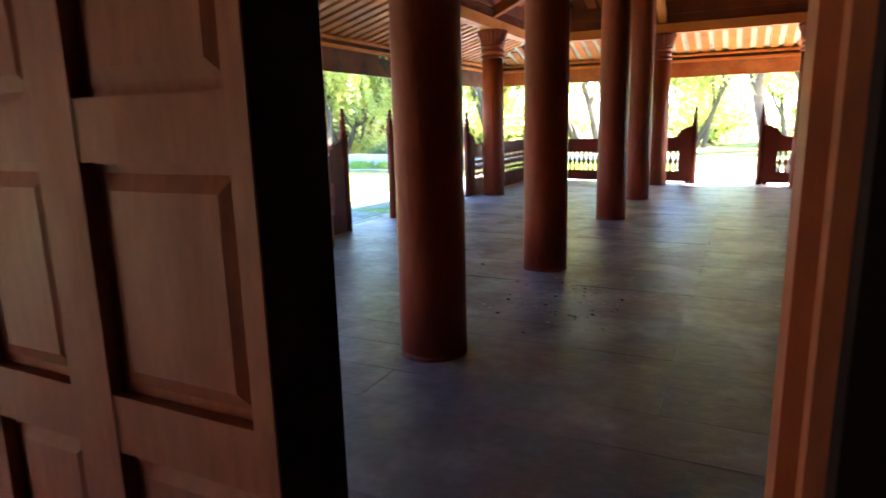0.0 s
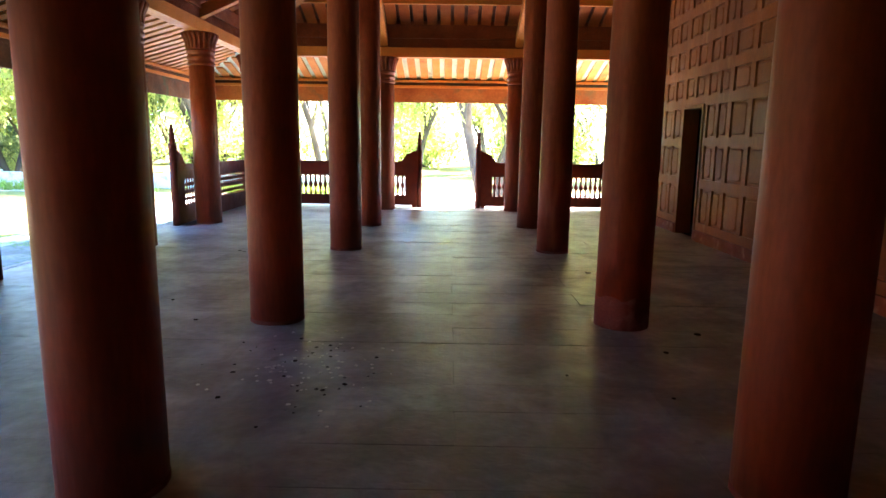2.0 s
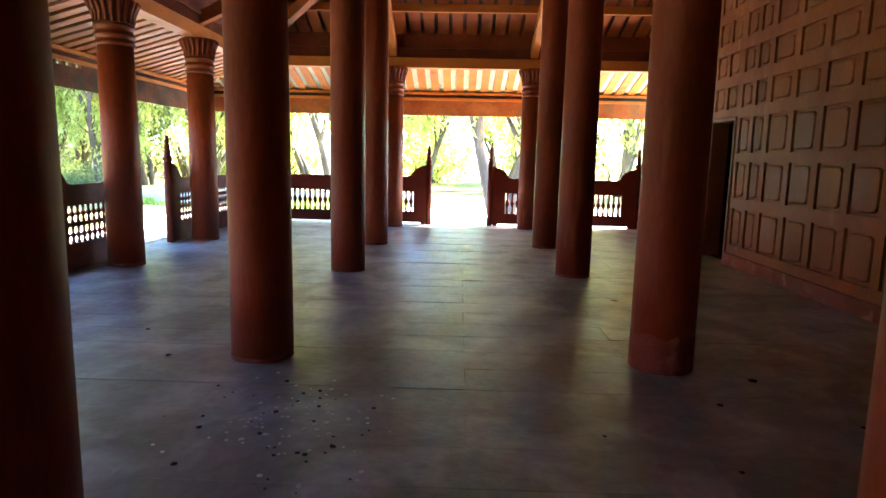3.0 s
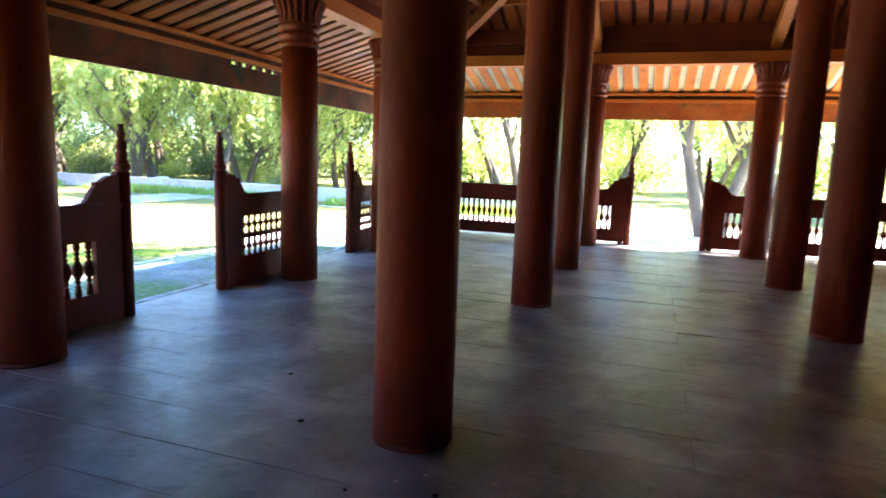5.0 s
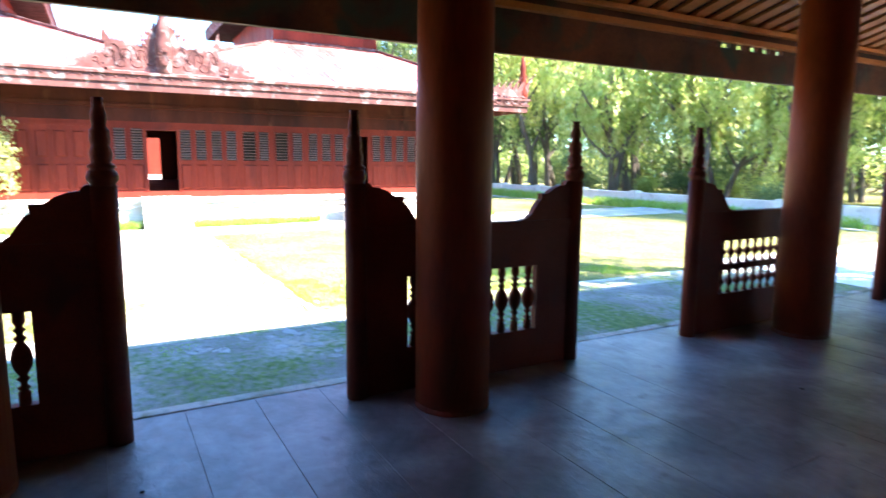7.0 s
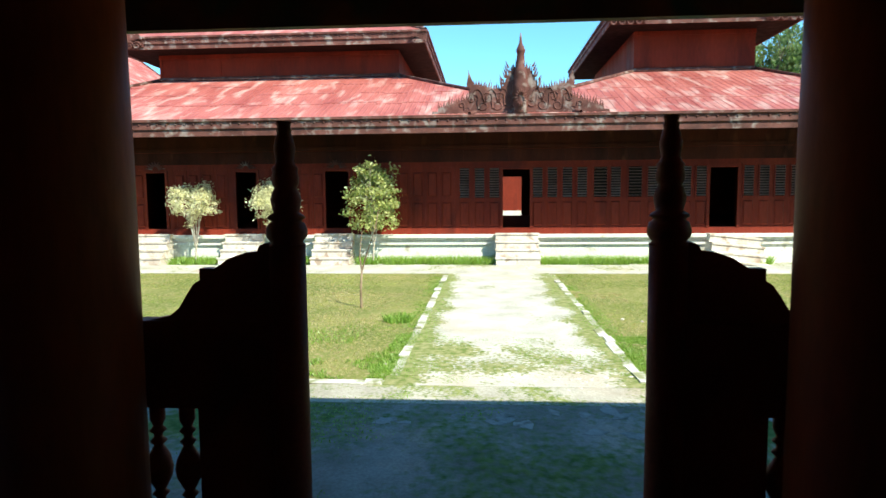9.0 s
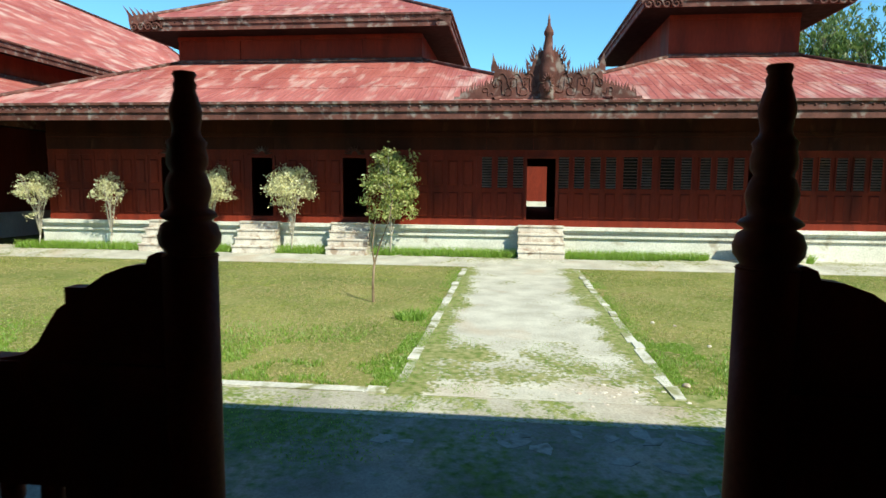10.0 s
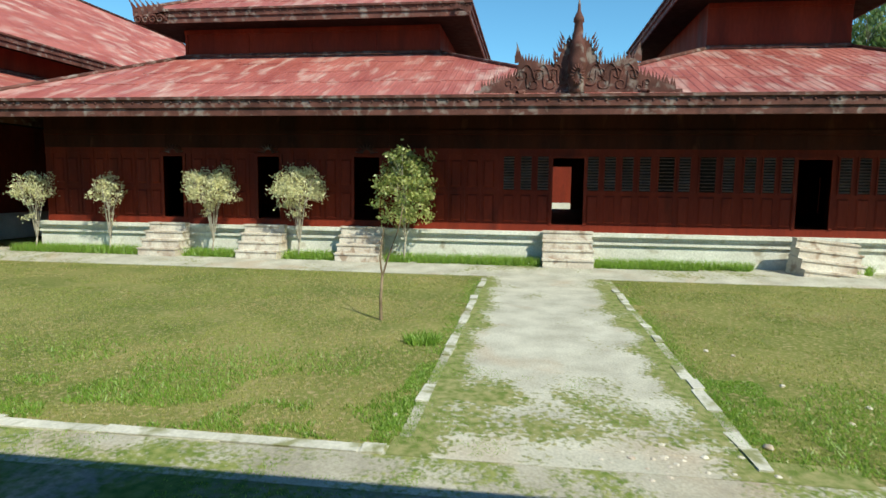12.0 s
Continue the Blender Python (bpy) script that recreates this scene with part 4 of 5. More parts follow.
for y0, is_open in starts:
    w = 0.40 if is_open else 0.29
    s = part("shutter", FRAMES[is_open], None, palace, "open louvre with shade painted behind its slats" if is_open else "", at=pose(FB + 0.006, y0 + w / 2, 1.43))
    part("dark_slot", BACKS[is_open], None, s)
    count = 10 if is_open else 12
    for k in range(count):
        part("louvre_slat", SLATS[is_open], None, s, at=pose(0.004, 0, (k + 0.5) * 0.93 / count))
    part("lower_panel", LOW[is_open], None, palace, at=pose(FB + 0.004, y0 + w / 2, 0.56))


y = Y_S + 0.32
while y < 4.3:
    if not any(a - 0.36 < y < b + 0.12 for a, b in DOORS):
        for z in (0.56, 1.50):
            part("wall_panel", LOW[0], None, palace, at=pose(FB + 0.003, y + 0.16, z))
    y += 0.455


def hip_roof(name, top, low, zt, zl, parent, rib=0.16, label="", thick=0.10):
    """A roof skirt between the low rectangle and the top one, with tin ribs on its sunny slopes. Rectangles: x0, x1, y0, y1."""
    bm = bmesh.new()

    def ring(r, z):
        return [(r[0], r[2], z), (r[1], r[2], z), (r[1], r[3], z), (r[0], r[3], z)]
    outer_l, outer_t, inner_l = ring(low, zl), ring(top, zt), ring(low, zl - thick)
    for k in range(4):
        a, b = outer_l[k], outer_l[(k + 1) % 4]
        c, d = outer_t[(k + 1) % 4], outer_t[k]
        bm.faces.new([bm.verts.new(p) for p in (a, b, c, d)])
        bm.faces.new([bm.verts.new(p) for p in (inner_l[k], d, c, inner_l[(k + 1) % 4])])
        bm.faces.new([bm.verts.new(p) for p in (inner_l[k], inner_l[(k + 1) % 4], b, a)])
    r = part(name, bm, ROOF_RED, parent, label)
    bm = bmesh.new()

    def rib_line(p, q):
        side = (Vector(q) - Vector(p)).cross(Vector((0, 0, 1))).normalized() * 0.036
        up = Vector((0, 0, 0.020))
        a, b = Vector(p) - Vector((0, 0, 0.005)), Vector(q) - Vector((0, 0, 0.005))
        v = [bm.verts.new(k) for k in (a + side, a + up, a - side, b + side, b + up, b - side)]
        bm.faces.new((v[0], v[1], v[4], v[3]))
        bm.faces.new((v[1], v[2], v[5], v[4]))
    y = low[2] + 0.1
    while y < low[3]:
        f = min(1.0, (y - low[2]) / max(1e-6, top[2] - low[2]), (low[3] - y) / max(1e-6, low[3] - top[3]))
        rib_line((low[1], y, zl), (low[1] + (top[1] - low[1]) * f, y, zl + (zt - zl) * f))
        y += rib
    x = low[0] + 0.1
    while x < low[1]:
        f = min(1.0, (low[1] - x) / max(1e-6, low[1] - top[1]), (x - low[0]) / max(1e-6, top[0] - low[0]))
        rib_line((x, low[3], zl), (x, low[3] + (top[3] - low[3]) * f, zl + (zt - zl) * f))
        x += rib
    tagged(part("tin_rib", bm, ROOF_RED, r), kind="stuff")
    bm = bmesh.new()
    rr = random.Random(name + label)
    y = low[2] + 0.3
    while y < low[3] - 0.9:
        wide_sheet = rr.uniform(0.7, 1.0)
        most = min(1.0, (y - low[2]) / max(1e-6, top[2] - low[2]), (low[3] - y - wide_sheet) / max(1e-6, low[3] - top[3]))
        for f in (0.27, 0.52, 0.78):
            f += rr.uniform(-0.03, 0.03)
            if f < most - 0.02 and rr.random() < 0.8:
                lean = rr.uniform(-0.006, 0.006)
                pts = [(low[1] + (top[1] - low[1]) * (f + e), y + wide_sheet * q, zl + (zt - zl) * (f + e) + 0.004) for e, q in ((0, 0), (lean, 1), (lean + 0.012, 1), (0.012, 0))]
                hull(bm, pts, [(a, b, c + 0.022) for a, b, c in pts])
        y += wide_sheet
    tagged(part("sheet_lap", bm, ROOF_RED, r), kind="stuff")
    for k in range(4):
        for p, q, rad in ((Vector(outer_l[k]) + Vector((0, 0, 0.03)), Vector(outer_t[k]) + Vector((0, 0, 0.03)), 0.07), (Vector(outer_t[k]) + Vector((0, 0, 0.05)), Vector(outer_t[(k + 1) % 4]) + Vector((0, 0, 0.05)), 0.08)):
            bm = bmesh.new()
            tube(bm, [p, q], [rad, rad], 6)
            part("ridge_cap", bm, CARVED, r, "grey weathered cap along the hips")
    return r


def eave_board(parent, x0, x1, y0, y1, z0, z1, studs=True, label="weathered carved eave board with studs"):
    """Layered boards on the east and north edges of a roof, corner at (x1, y1)."""
    h = z1 - z0
    rows = []
    for a, b, out in ((0.0, 0.42, 0.0), (0.42, 0.55, 0.05), (0.55, 0.85, 0.03), (0.85, 1.0, 0.09)):
        rows += [(x1 - 0.05, x1 + out, y0, y1 + out, z0 + a * h, z0 + b * h), (x0, x1 - 0.05, y1 - 0.05, y1 + out, z0 + a * h, z0 + b * h), (x0, x1 - 0.05, y0 - out, y0 + 0.05, z0 + a * h, z0 + b * h)]
    e = each("eave_board", rows, CARVED, parent, label)[0]
    if studs:
        bm = bmesh.new()
        y = y0
        while y < y1:
            lathe(bm, [(0.034, 0), (0.030, 0.02), (0.014, 0.032)], 6)
            bm.verts.ensure_lookup_table()
            for v in bm.verts[-18:]:
                v.co = Vector((x1 + 0.03 + v.co.z, y + v.co.y, z0 + 0.7 * h + v.co.x))
            y += 0.27
        tagged(part("stud", bm, CARVED, e), kind="stuff")
    return e


EX = -19.2
LOW_S, LOW_N = (-33, -25, -6.9, 2.3), (-33, -25, 10.85, 15.1)
hip_roof("roof", LOW_S, (-38.8, EX, Y_S - 1.0, 8.1), 5.95, 3.74, palace, label="sun-bleached red tin roof")
hip_roof("roof", LOW_N, (-38.8, EX - 0.004, 5.05, 18.55), 5.93, 3.735, palace, 0.21, label="sun-bleached red tin roof")
eave_board(palace, -38.8, EX + 0.02, Y_S - 1.0, 18.6, 3.26, 3.74)
part("soffit", boxes((FB - 0.1, EX - 0.02, Y_S - 1.0, 18.5, 3.55, 3.62)), SHADE_BROWN, palace)
for r, drop in ((LOW_S, 0.24), (LOW_N, -0.2)):
    bm = bmesh.new()
    box(bm, r[0], r[1], r[2], r[3], 5.4, 7.5 - drop)
    part("upper_wall", bm, WALL_RED, palace)
    bm = bmesh.new()
    y = r[2] + 0.02
    while y < r[3] and r is LOW_S:
        box(bm, r[1], r[1] + 0.035, y, y + 0.09, 5.9, 6.9)
        y += 2.3
    box(bm, r[1], r[1] + 0.04, r[2], r[3], 5.93, 6.02)
    box(bm, r[1], r[1] + 0.05, r[2], r[3], 6.99 - drop, 7.14 - drop)
    part("batten", bm, WALL_RED, palace)
    low = (r[0] - 1.1, r[1] + 1.1, r[2] - 1.1, r[3] + 1.1)
    hip_roof("roof", (r[0] + 2, r[1] - 2, r[2] + 2, r[3] - 2), low, 9.1 - drop, 7.56 - drop, palace, label="red tin roof of the upper storey")
    part("soffit", boxes((low[0] + 0.05, low[1] - 0.05, low[2] + 0.05, low[3] - 0.05, 7.14 - drop, 7.50 - drop)), SHADE_BROWN, palace)
    eave_board(palace, low[0], low[1], low[2], low[3], 7.12 - drop, 7.56 - drop, label="weathered carved board of the upper eave")


def flame(bm, p, h, w, lean=0.0, d=0.05):
    """One pointed, slightly curled leaf of carving, standing in y and z."""
    x, y, z = p
    pts = [(-0.5, 0.0), (-0.55, 0.25), (-0.3, 0.5), (-0.12, 0.75), (0.0, 1.0), (0.12, 0.72), (0.3, 0.48), (0.5, 0.25), (0.5, 0.0)]
    a = [bm.verts.new((x + d * 0.5, y + w * u + lean * v * v * h, z + h * v)) for u, v in pts]
    b = [bm.verts.new((x - d * 0.5, y + w * u + lean * v * v * h, z + h * v)) for u, v in pts]
    bm.faces.new(a[::-1])
    bm.faces.new(b)
    for k in range(len(a)):
        bm.faces.new((a[k], a[(k + 1) % len(a)], b[(k + 1) % len(a)], b[k]))


def scroll(bm, p, r, turns=1.6, flip=1):
    pts = []
    for k in range(15):
        t = k / 14
        a = turns * 2 * math.pi * t
        q = r * (1 - 0.8 * t)
        pts.append((p[0], p[1] + flip * q * math.cos(a), p[2] + q * math.sin(a)))
    tube(bm, pts, [0.042 * (1.1 - 0.6 * k / 14) for k in range(15)], 5)


# carved gable ornament over the eave
crest = part("crest", boxes((EX - 0.30, EX - 0.12, 4.0, 8.9, 3.70, 3.86)), CARVED, palace, "carved flame-edged gable ornament with a central spire")
CY = 6.46
rng = random.Random(5)


def crest_h(u):
    u = abs(u)
    body = 0.72 + 0.06 * math.cos(5 * u) if u < 1.45 else max(0.06, 0.42 - 0.34 * (u - 1.45))
    return max(body, 1.28 * max(0.0, 1 - (u / 0.52) ** 2) ** 0.35)


bm = bmesh.new()
outline = [(CY - 2.3 + 4.6 * k / 60, 3.8 + crest_h(-2.3 + 4.6 * k / 60)) for k in range(61)]
a = [bm.verts.new((EX - 0.22, y, z)) for y, z in outline] + [bm.verts.new((EX - 0.22, CY + 2.3, 3.7)), bm.verts.new((EX - 0.22, CY - 2.3, 3.7))]
f = bm.faces.new(a)
r = bmesh.ops.extrude_face_region(bm, geom=[f])
for v in r["geom"]:
    if isinstance(v, bmesh.types.BMVert):
        v.co.x += 0.08
bmesh.ops.recalc_face_normals(bm, faces=bm.faces)
part("backboard", bm, CARVED, crest)
SPIKES = []
for k in range(4):
    b2 = bmesh.new()
    flame(b2, (0, 0, 0), 0.15 + 0.035 * k, 0.052, (-0.14, 0.1, 0.0, 0.2)[k], 0.035)
    SPIKES.append(mesh("spike", b2, CARVED))
for k in range(66):
    u = -2.3 + 4.6 * (k + 0.5) / 66
    part("spike", SPIKES[rng.randrange(4)], None, crest, at=pose(EX - 0.18, CY + u, 3.785 + crest_h(u), rng.uniform(-7, 7)))
b2 = bmesh.new()
flame(b2, (0, 0, 0), 0.50, 0.17, 0.1, 0.05)
PEAK = mesh("peak", b2, CARVED)
for u in (-1.40, 1.40):
    part("peak", PEAK, None, crest, "tall pointed flame at the shoulder", at=pose(EX - 0.16, CY + u, 3.75 + crest_h(u)) @ Matrix.Diagonal((1, 1 if u > 0 else -1, 1, 1)))


def s_scroll(y, z, size, flip):
    """Two spirals joined by a slanting stem."""
    pts = []
    for k in range(25):
        f = k / 24 * 2 - 1
        a = 2.2 * math.pi * abs(f)
        q = size * (1 - 0.62 * abs(f))
        sg = 1 if f > 0 else -1
        pts.append((0, flip * sg * (size * 0.9 - q * math.cos(a)), sg * (0.62 * size + q * math.sin(a) * 0.9) if abs(f) > 0.02 else 0))
    bm = bmesh.new()
    tube(bm, pts, [0.013 + 0.012 * abs(math.sin(k / 24 * math.pi)) for k in range(25)], 5)
    part("scroll", bm, CARVED, crest, "", at=pose(EX - 0.138, y, z))


for sg in (-1, 1):
    for q, z, size in ((0.44, 4.16, 0.14), (0.78, 4.12, 0.17), (1.18, 4.10, 0.16), (1.55, 3.97, 0.09)):
        s_scroll(CY + sg * q, z, size, sg)
    for q0, q1 in ((0.30, 0.60), (0.62, 0.98), (1.0, 1.38)):
        bm = bmesh.new()
        tube(bm, [(EX - 0.13, CY + sg * (q0 + (q1 - q0) * k / 10), 4.10 + 0.36 * math.sin(math.pi * k / 10) ** 0.6) for k in range(11)], [0.016] * 11, 5)
        part("arch_moulding", bm, CARVED, crest)
bm = bmesh.new()
lathe(bm, [(0.10, 0), (0.20, 0.06), (0.17, 0.18), (0.22, 0.3), (0.18, 0.5), (0.22, 0.58), (0.23, 0.8), (0.18, 1.0), (0.20, 1.05), (0.14, 1.28), (0.11, 1.35), (0.11, 1.5), (0.095, 1.66), (0.125, 1.70), (0.12, 1.78), (0.06, 1.90), (0.04, 1.95), (0.03, 2.1), (0.010, 2.22)], 12, (EX - 0.05, CY, 3.72))
part("spire", bm, CARVED, crest, "turned central spire")
for k in range(7):
    for sg in (-1, 1):
        part("spike", SPIKES[2], None, crest, at=pose(EX - 0.1, CY + sg * (0.50 - 0.028 * k * (k > 2)), 4.48 + 0.09 * k, -sg * 24))
bm = bmesh.new()
for k in range(16):
    a = 2 * math.pi * k / 16
    tube(bm, [(0, 0.10 * math.cos(a), 0.16 * math.sin(a)), (0.03, 0.17 * math.cos(a), 0.25 * math.sin(a))], [0.03, 0.014], 5)
part("rosette", bm, CARVED, crest, "oval carved rosette before the spire", at=pose(EX + 0.17, CY, 4.16))


def corner_ornament(at, flip, s=1.0):
    root = part("corner_ornament", boxes((-0.03, 0.03, min(0, flip * 0.95 * s), max(0, flip * 0.95 * s), -0.16, 0.0)), CARVED, palace, "carved flame ornament at the eave corner", at=pose(*at))
    for k in range(6):
        bm = bmesh.new()
        flame(bm, (0.02 * k, flip * (0.05 + 0.16 * k) * s, -0.1 + 0.04 * k), (0.62 - 0.07 * k) * s, 0.2 * s, -flip * 0.5)
        part("flame", bm, CARVED, root)
    for k in range(4):
        bm = bmesh.new()
        scroll(bm, (0.06, flip * (0.1 + 0.22 * k) * s, -0.12), 0.13 * s, 1.5, flip)
        part("scroll", bm, CARVED, root)


corner_ornament((-23.85, 9.75, 7.52), 1, 1.3)
corner_ornament((-23.85, 16.2, 7.52), -1, 1.3)
corner_ornament((-23.85, -8.0, 7.12), 1, 1.2)
corner_ornament((-23.85, 3.4, 7.02), -1, 0.5)
corner_ornament((EX, 18.5, 3.75), -1, 1.6)
bm = bmesh.new()
lathe(bm, [(0.16, 0), (0.2, 0.25), (0.12, 0.5), (0.17, 0.7), (0.1, 1.0), (0.12, 1.1), (0.04, 1.6)], 10, (EX - 0.1, 18.45, 3.7))
part("corner_finial", bm, WALL_RED, palace, "red turned finial at the roof corner")

# block behind, seen through the open door, and the wing to the south
back = thing("back_building", pose(0, 0, 0), "red wooden hall with white base behind the first one", "building")
part("wall", boxes((-52, -51.5, -30, 30, 0.3, 6)), WALL_RED, back)
part("plinth", boxes((-51.9, -51.3, -30, 30, GROUND, 0.3)), PLASTER, back)
part("roof", boxes((-60, -50.2, -31, 31, 6, 6.4)), ROOF_RED, back)
wing = thing("wing_building", pose(0, 0, 0), "red wooden wing with two tin roofs beside the courtyard", "building")
part("wall", boxes((-45, -12.5, -26, -14.1, PLINTH, 6.6)), WALL_RED, wing)
part("plinth", boxes((-45, -12.3, -26, -13.9, GROUND, PLINTH)), PLASTER, wing)
hip_roof("roof", (-45, -12.5, -24, -14.0), (-45.1, -9.0, -27, -9.6), 5.5, 3.9, wing)
eave_board(wing, -45, -9.0, -27, -9.6, 3.45, 3.9, False)
part("soffit", boxes((-45, -9.1, -27, -9.7, 3.6, 3.68)), SHADE_BROWN, wing)
hip_roof("roof", (-45, -16.5, -22, -19.0), (-45.1, -11.0, -27.5, -13.0), 11.2, 6.65, wing)
eave_board(wing, -45, -11.0, -27.5, -13.0, 6.2, 6.65, False)
part("soffit", boxes((-45, -11.1, -27.4, -13.1, 6.4, 6.45)), SHADE_BROWN, wing)


# ---- steps to the doors ----
def steps(m, label, n=4, w=1.35):
    s = thing("entrance_steps", m, label, "steps", "steps before the red building")
    rise = (PLINTH + 0.05 - WALK_Z) / n
    for k in range(n):
        part("step", boxes((0.0, 0.2 * (n - k), -w / 2, w / 2, k * rise, (k + 1) * rise - 0.045), (0.0, 0.2 * (n - k) + 0.03, -w / 2 - 0.02, w / 2 + 0.02, (k + 1) * rise - 0.045, (k + 1) * rise)), STEP, s, "", 0.012)
    return s


for c, wide in ((-5.12, 1.15), (-2.12, 1.2), (0.77, 1.2), (6.45, 1.3)):
    steps(pose(FB + 0.28, c, WALK_Z), "pale worn plastered steps up to the door", 4, wide)
steps(pose(FB + 0.42, 12.75, WALK_Z - 0.08, -6, 4, 8), "dislodged pale concrete steps leaning before the door", 4, 1.6)

# ---- low wall of the garden, to the north ----
low_wall = setting("wall_garden", boxes((-90, -1.0, 29.0, 29.35, GROUND - 0.1, GROUND + 0.55)), PLASTER, "long low whitewashed garden wall", "wall")
part("coping", boxes((-90, -1.0, 28.94, 29.41, GROUND + 0.55, GROUND + 0.63)), PLASTER, low_wall, "", 0.015)
for k in range(22):
    part("pier", boxes((-88 + 4 * k, -87.6 + 4 * k, 28.92, 29.43, GROUND - 0.1, GROUND + 0.72)), PLASTER, low_wall, "", 0.015)

stone_row("kerb_garden", -60.0, -1.0, 26.4, 26.62, "x", "low brown stone edging before the garden wall", 1.6)
stone_row("kerb_north_bed", 0.0, 26.0, 27.5, 27.75, "x", "low pale stone edging of the garden bed", 1.6)


# ---- plants ----
def leaves(centres, n, size, rng, spread, flat=0.8, shape=1.0):
    """Many small leaf blades round the given centres, joined."""
    c = np.array(centres)
    idx = rng.integers(0, len(c), n)
    p = c[idx] + rng.normal(0, 1, (n, 3)) * np.array([spread, spread, spread * flat])
    a, b = rng.normal(0, 1, (n, 3)), rng.normal(0, 1, (n, 3))
    a /= np.linalg.norm(a, axis=1)[:, None]
    b -= a * np.sum(a * b, axis=1)[:, None]
    b /= np.linalg.norm(b, axis=1)[:, None]
    s = size * rng.uniform(0.6, 1.4, (n, 1))
    v = np.stack([p - a * s, p + b * s * 0.42 * shape, p + a * s, p - b * s * 0.42 * shape], 1).reshape(-1, 3)
    f = np.arange(4 * n).reshape(-1, 4)
    return v, f


def raw_mesh(name, v, f, material):
    me = bpy.data.meshes.new(name)
    me.from_pydata(v.tolist(), [], f.tolist())
    me.materials.append(material)
    return me


def tree_model(seed, h, spread, n_leaves, leaf, crown_low=0.38, foliage=LEAF, droop=1.7):
    rng, r2 = np.random.default_rng(seed), random.Random(seed)
    bm = bmesh.new()
    tips = []

    def limb(p, d, length, rad, level):
        pts, rads, q, v = [Vector(p)], [rad], Vector(p), Vector(d).normalized()
        n = 5
        for k in range(n):
            v = (v + Vector((r2.uniform(-1, 1), r2.uniform(-1, 1), r2.uniform(-0.25, 0.5))) * (0.16 if level == 0 else 0.26)).normalized()
            q = q + v * length / n
            pts.append(q)
            rads.append(rad * (1 - 0.62 * (k + 1) / n))
            if level and k > 1 or level > 1:
                tips.append(tuple(q))
        tube(bm, pts, rads, 8 if level < 2 else 5)
        if level < 3:
            for k in range(4 if level == 0 else 3):
                s = pts[r2.choice((2, 3, 4, 5) if level else (2, 3, 4, 5, 5))]
                side = Vector((r2.uniform(-1, 1), r2.uniform(-1, 1), r2.uniform(0.15, 0.9))).normalized()
                limb(s, (v * 0.5 + side * spread).normalized(), length * r2.uniform(0.5, 0.72), rad * 0.5, level + 1)
    for k in range(r2.choice((1, 2, 3))):
        limb((r2.uniform(-0.35, 0.35), r2.uniform(-0.35, 0.35), -0.1), (r2.uniform(-0.25, 0.25), r2.uniform(-0.25, 0.25), 1), h * 0.55, 0.19, 0)
    high = np.array([t for t in tips if t[2] > h * crown_low * 0.8] or tips)
    strands = n_leaves // 36
    root = high[rng.integers(0, len(high), strands)] + rng.normal(0, 0.45, (strands, 3))
    swing, drop = rng.normal(0, 0.45, (strands, 2)), droop * rng.uniform(0.35, 1.25, strands)
    who = np.repeat(np.arange(strands), 36)
    n, f = len(who), np.tile(np.linspace(0, 1, 36), strands)
    p = root[who] + np.stack([swing[who, 0] * f, swing[who, 1] * f, 0.35 * np.sin(f * 1.6) - drop[who] * f ** 1.5], 1) + rng.normal(0, 0.10, (n, 3))
    a = np.stack([rng.normal(0, 0.75, n), rng.normal(0, 0.75, n), -np.ones(n)], 1)
    a /= np.linalg.norm(a, axis=1)[:, None]
    b = np.cross(a, rng.normal(0, 1, (n, 3)))
    b /= np.linalg.norm(b, axis=1)[:, None]
    s = leaf * rng.uniform(0.6, 1.4, (n, 1))
    v = np.stack([p - a * s, p + b * s * 0.30, p + a * s, p - b * s * 0.30], 1).reshape(-1, 3)
    return mesh("trunk", bm, BARK), raw_mesh("crown", v, np.arange(4 * n).reshape(-1, 4), foliage)


TREES = [tree_model(11, 9.0, 0.9, 15000, 0.13), tree_model(23, 10.5, 0.8, 17000, 0.13, droop=2.4), tree_model(37, 8.0, 1.1, 14000, 0.12), tree_model(41, 11.0, 0.75, 17000, 0.13, droop=2.2)]
DEEP_TREES = [tree_model(53, 10.0, 0.9, 16000, 0.13, foliage=LEAF_DEEP, droop=1.9), tree_model(59, 9.0, 1.0, 16000, 0.13, foliage=LEAF_DEEP, droop=1.4)]
r3 = random.Random(3)
spots = [(2.4, 25.2), (3.7, 25.9), (-31, 36), (-50, 39), (-45, 37), (-6, 36), (-14, 38.5), (-21, 39), (-38, 35), (-26, 42), (11, 41), (-57, 34), (-64, 40), (-35, 47), (-42, 24.5), (-48, 30), (-70, 34), (-48, 52), (-55, 46), (-2, 50), (20, 48), (-18, 48), (-3, 62), (-17.5, 37), (-24.5, 37), (-20, 43), (-28, 48), (-22, 54), (-34, 40), (-31, 56), (-40, 44), (-10, 47), (4, 46), (-8, 66), (8, 63), (15, 60), (-2, 76), (-12, 33.5), (-17, 32.5), (-23, 33.5), (-29, 32.8), (-36, 31.8), (-43, 33)]
far_spots = [(-110 + 10 * k + r3.uniform(-3, 3), 68 + r3.uniform(-6, 22)) for k in range(9)]
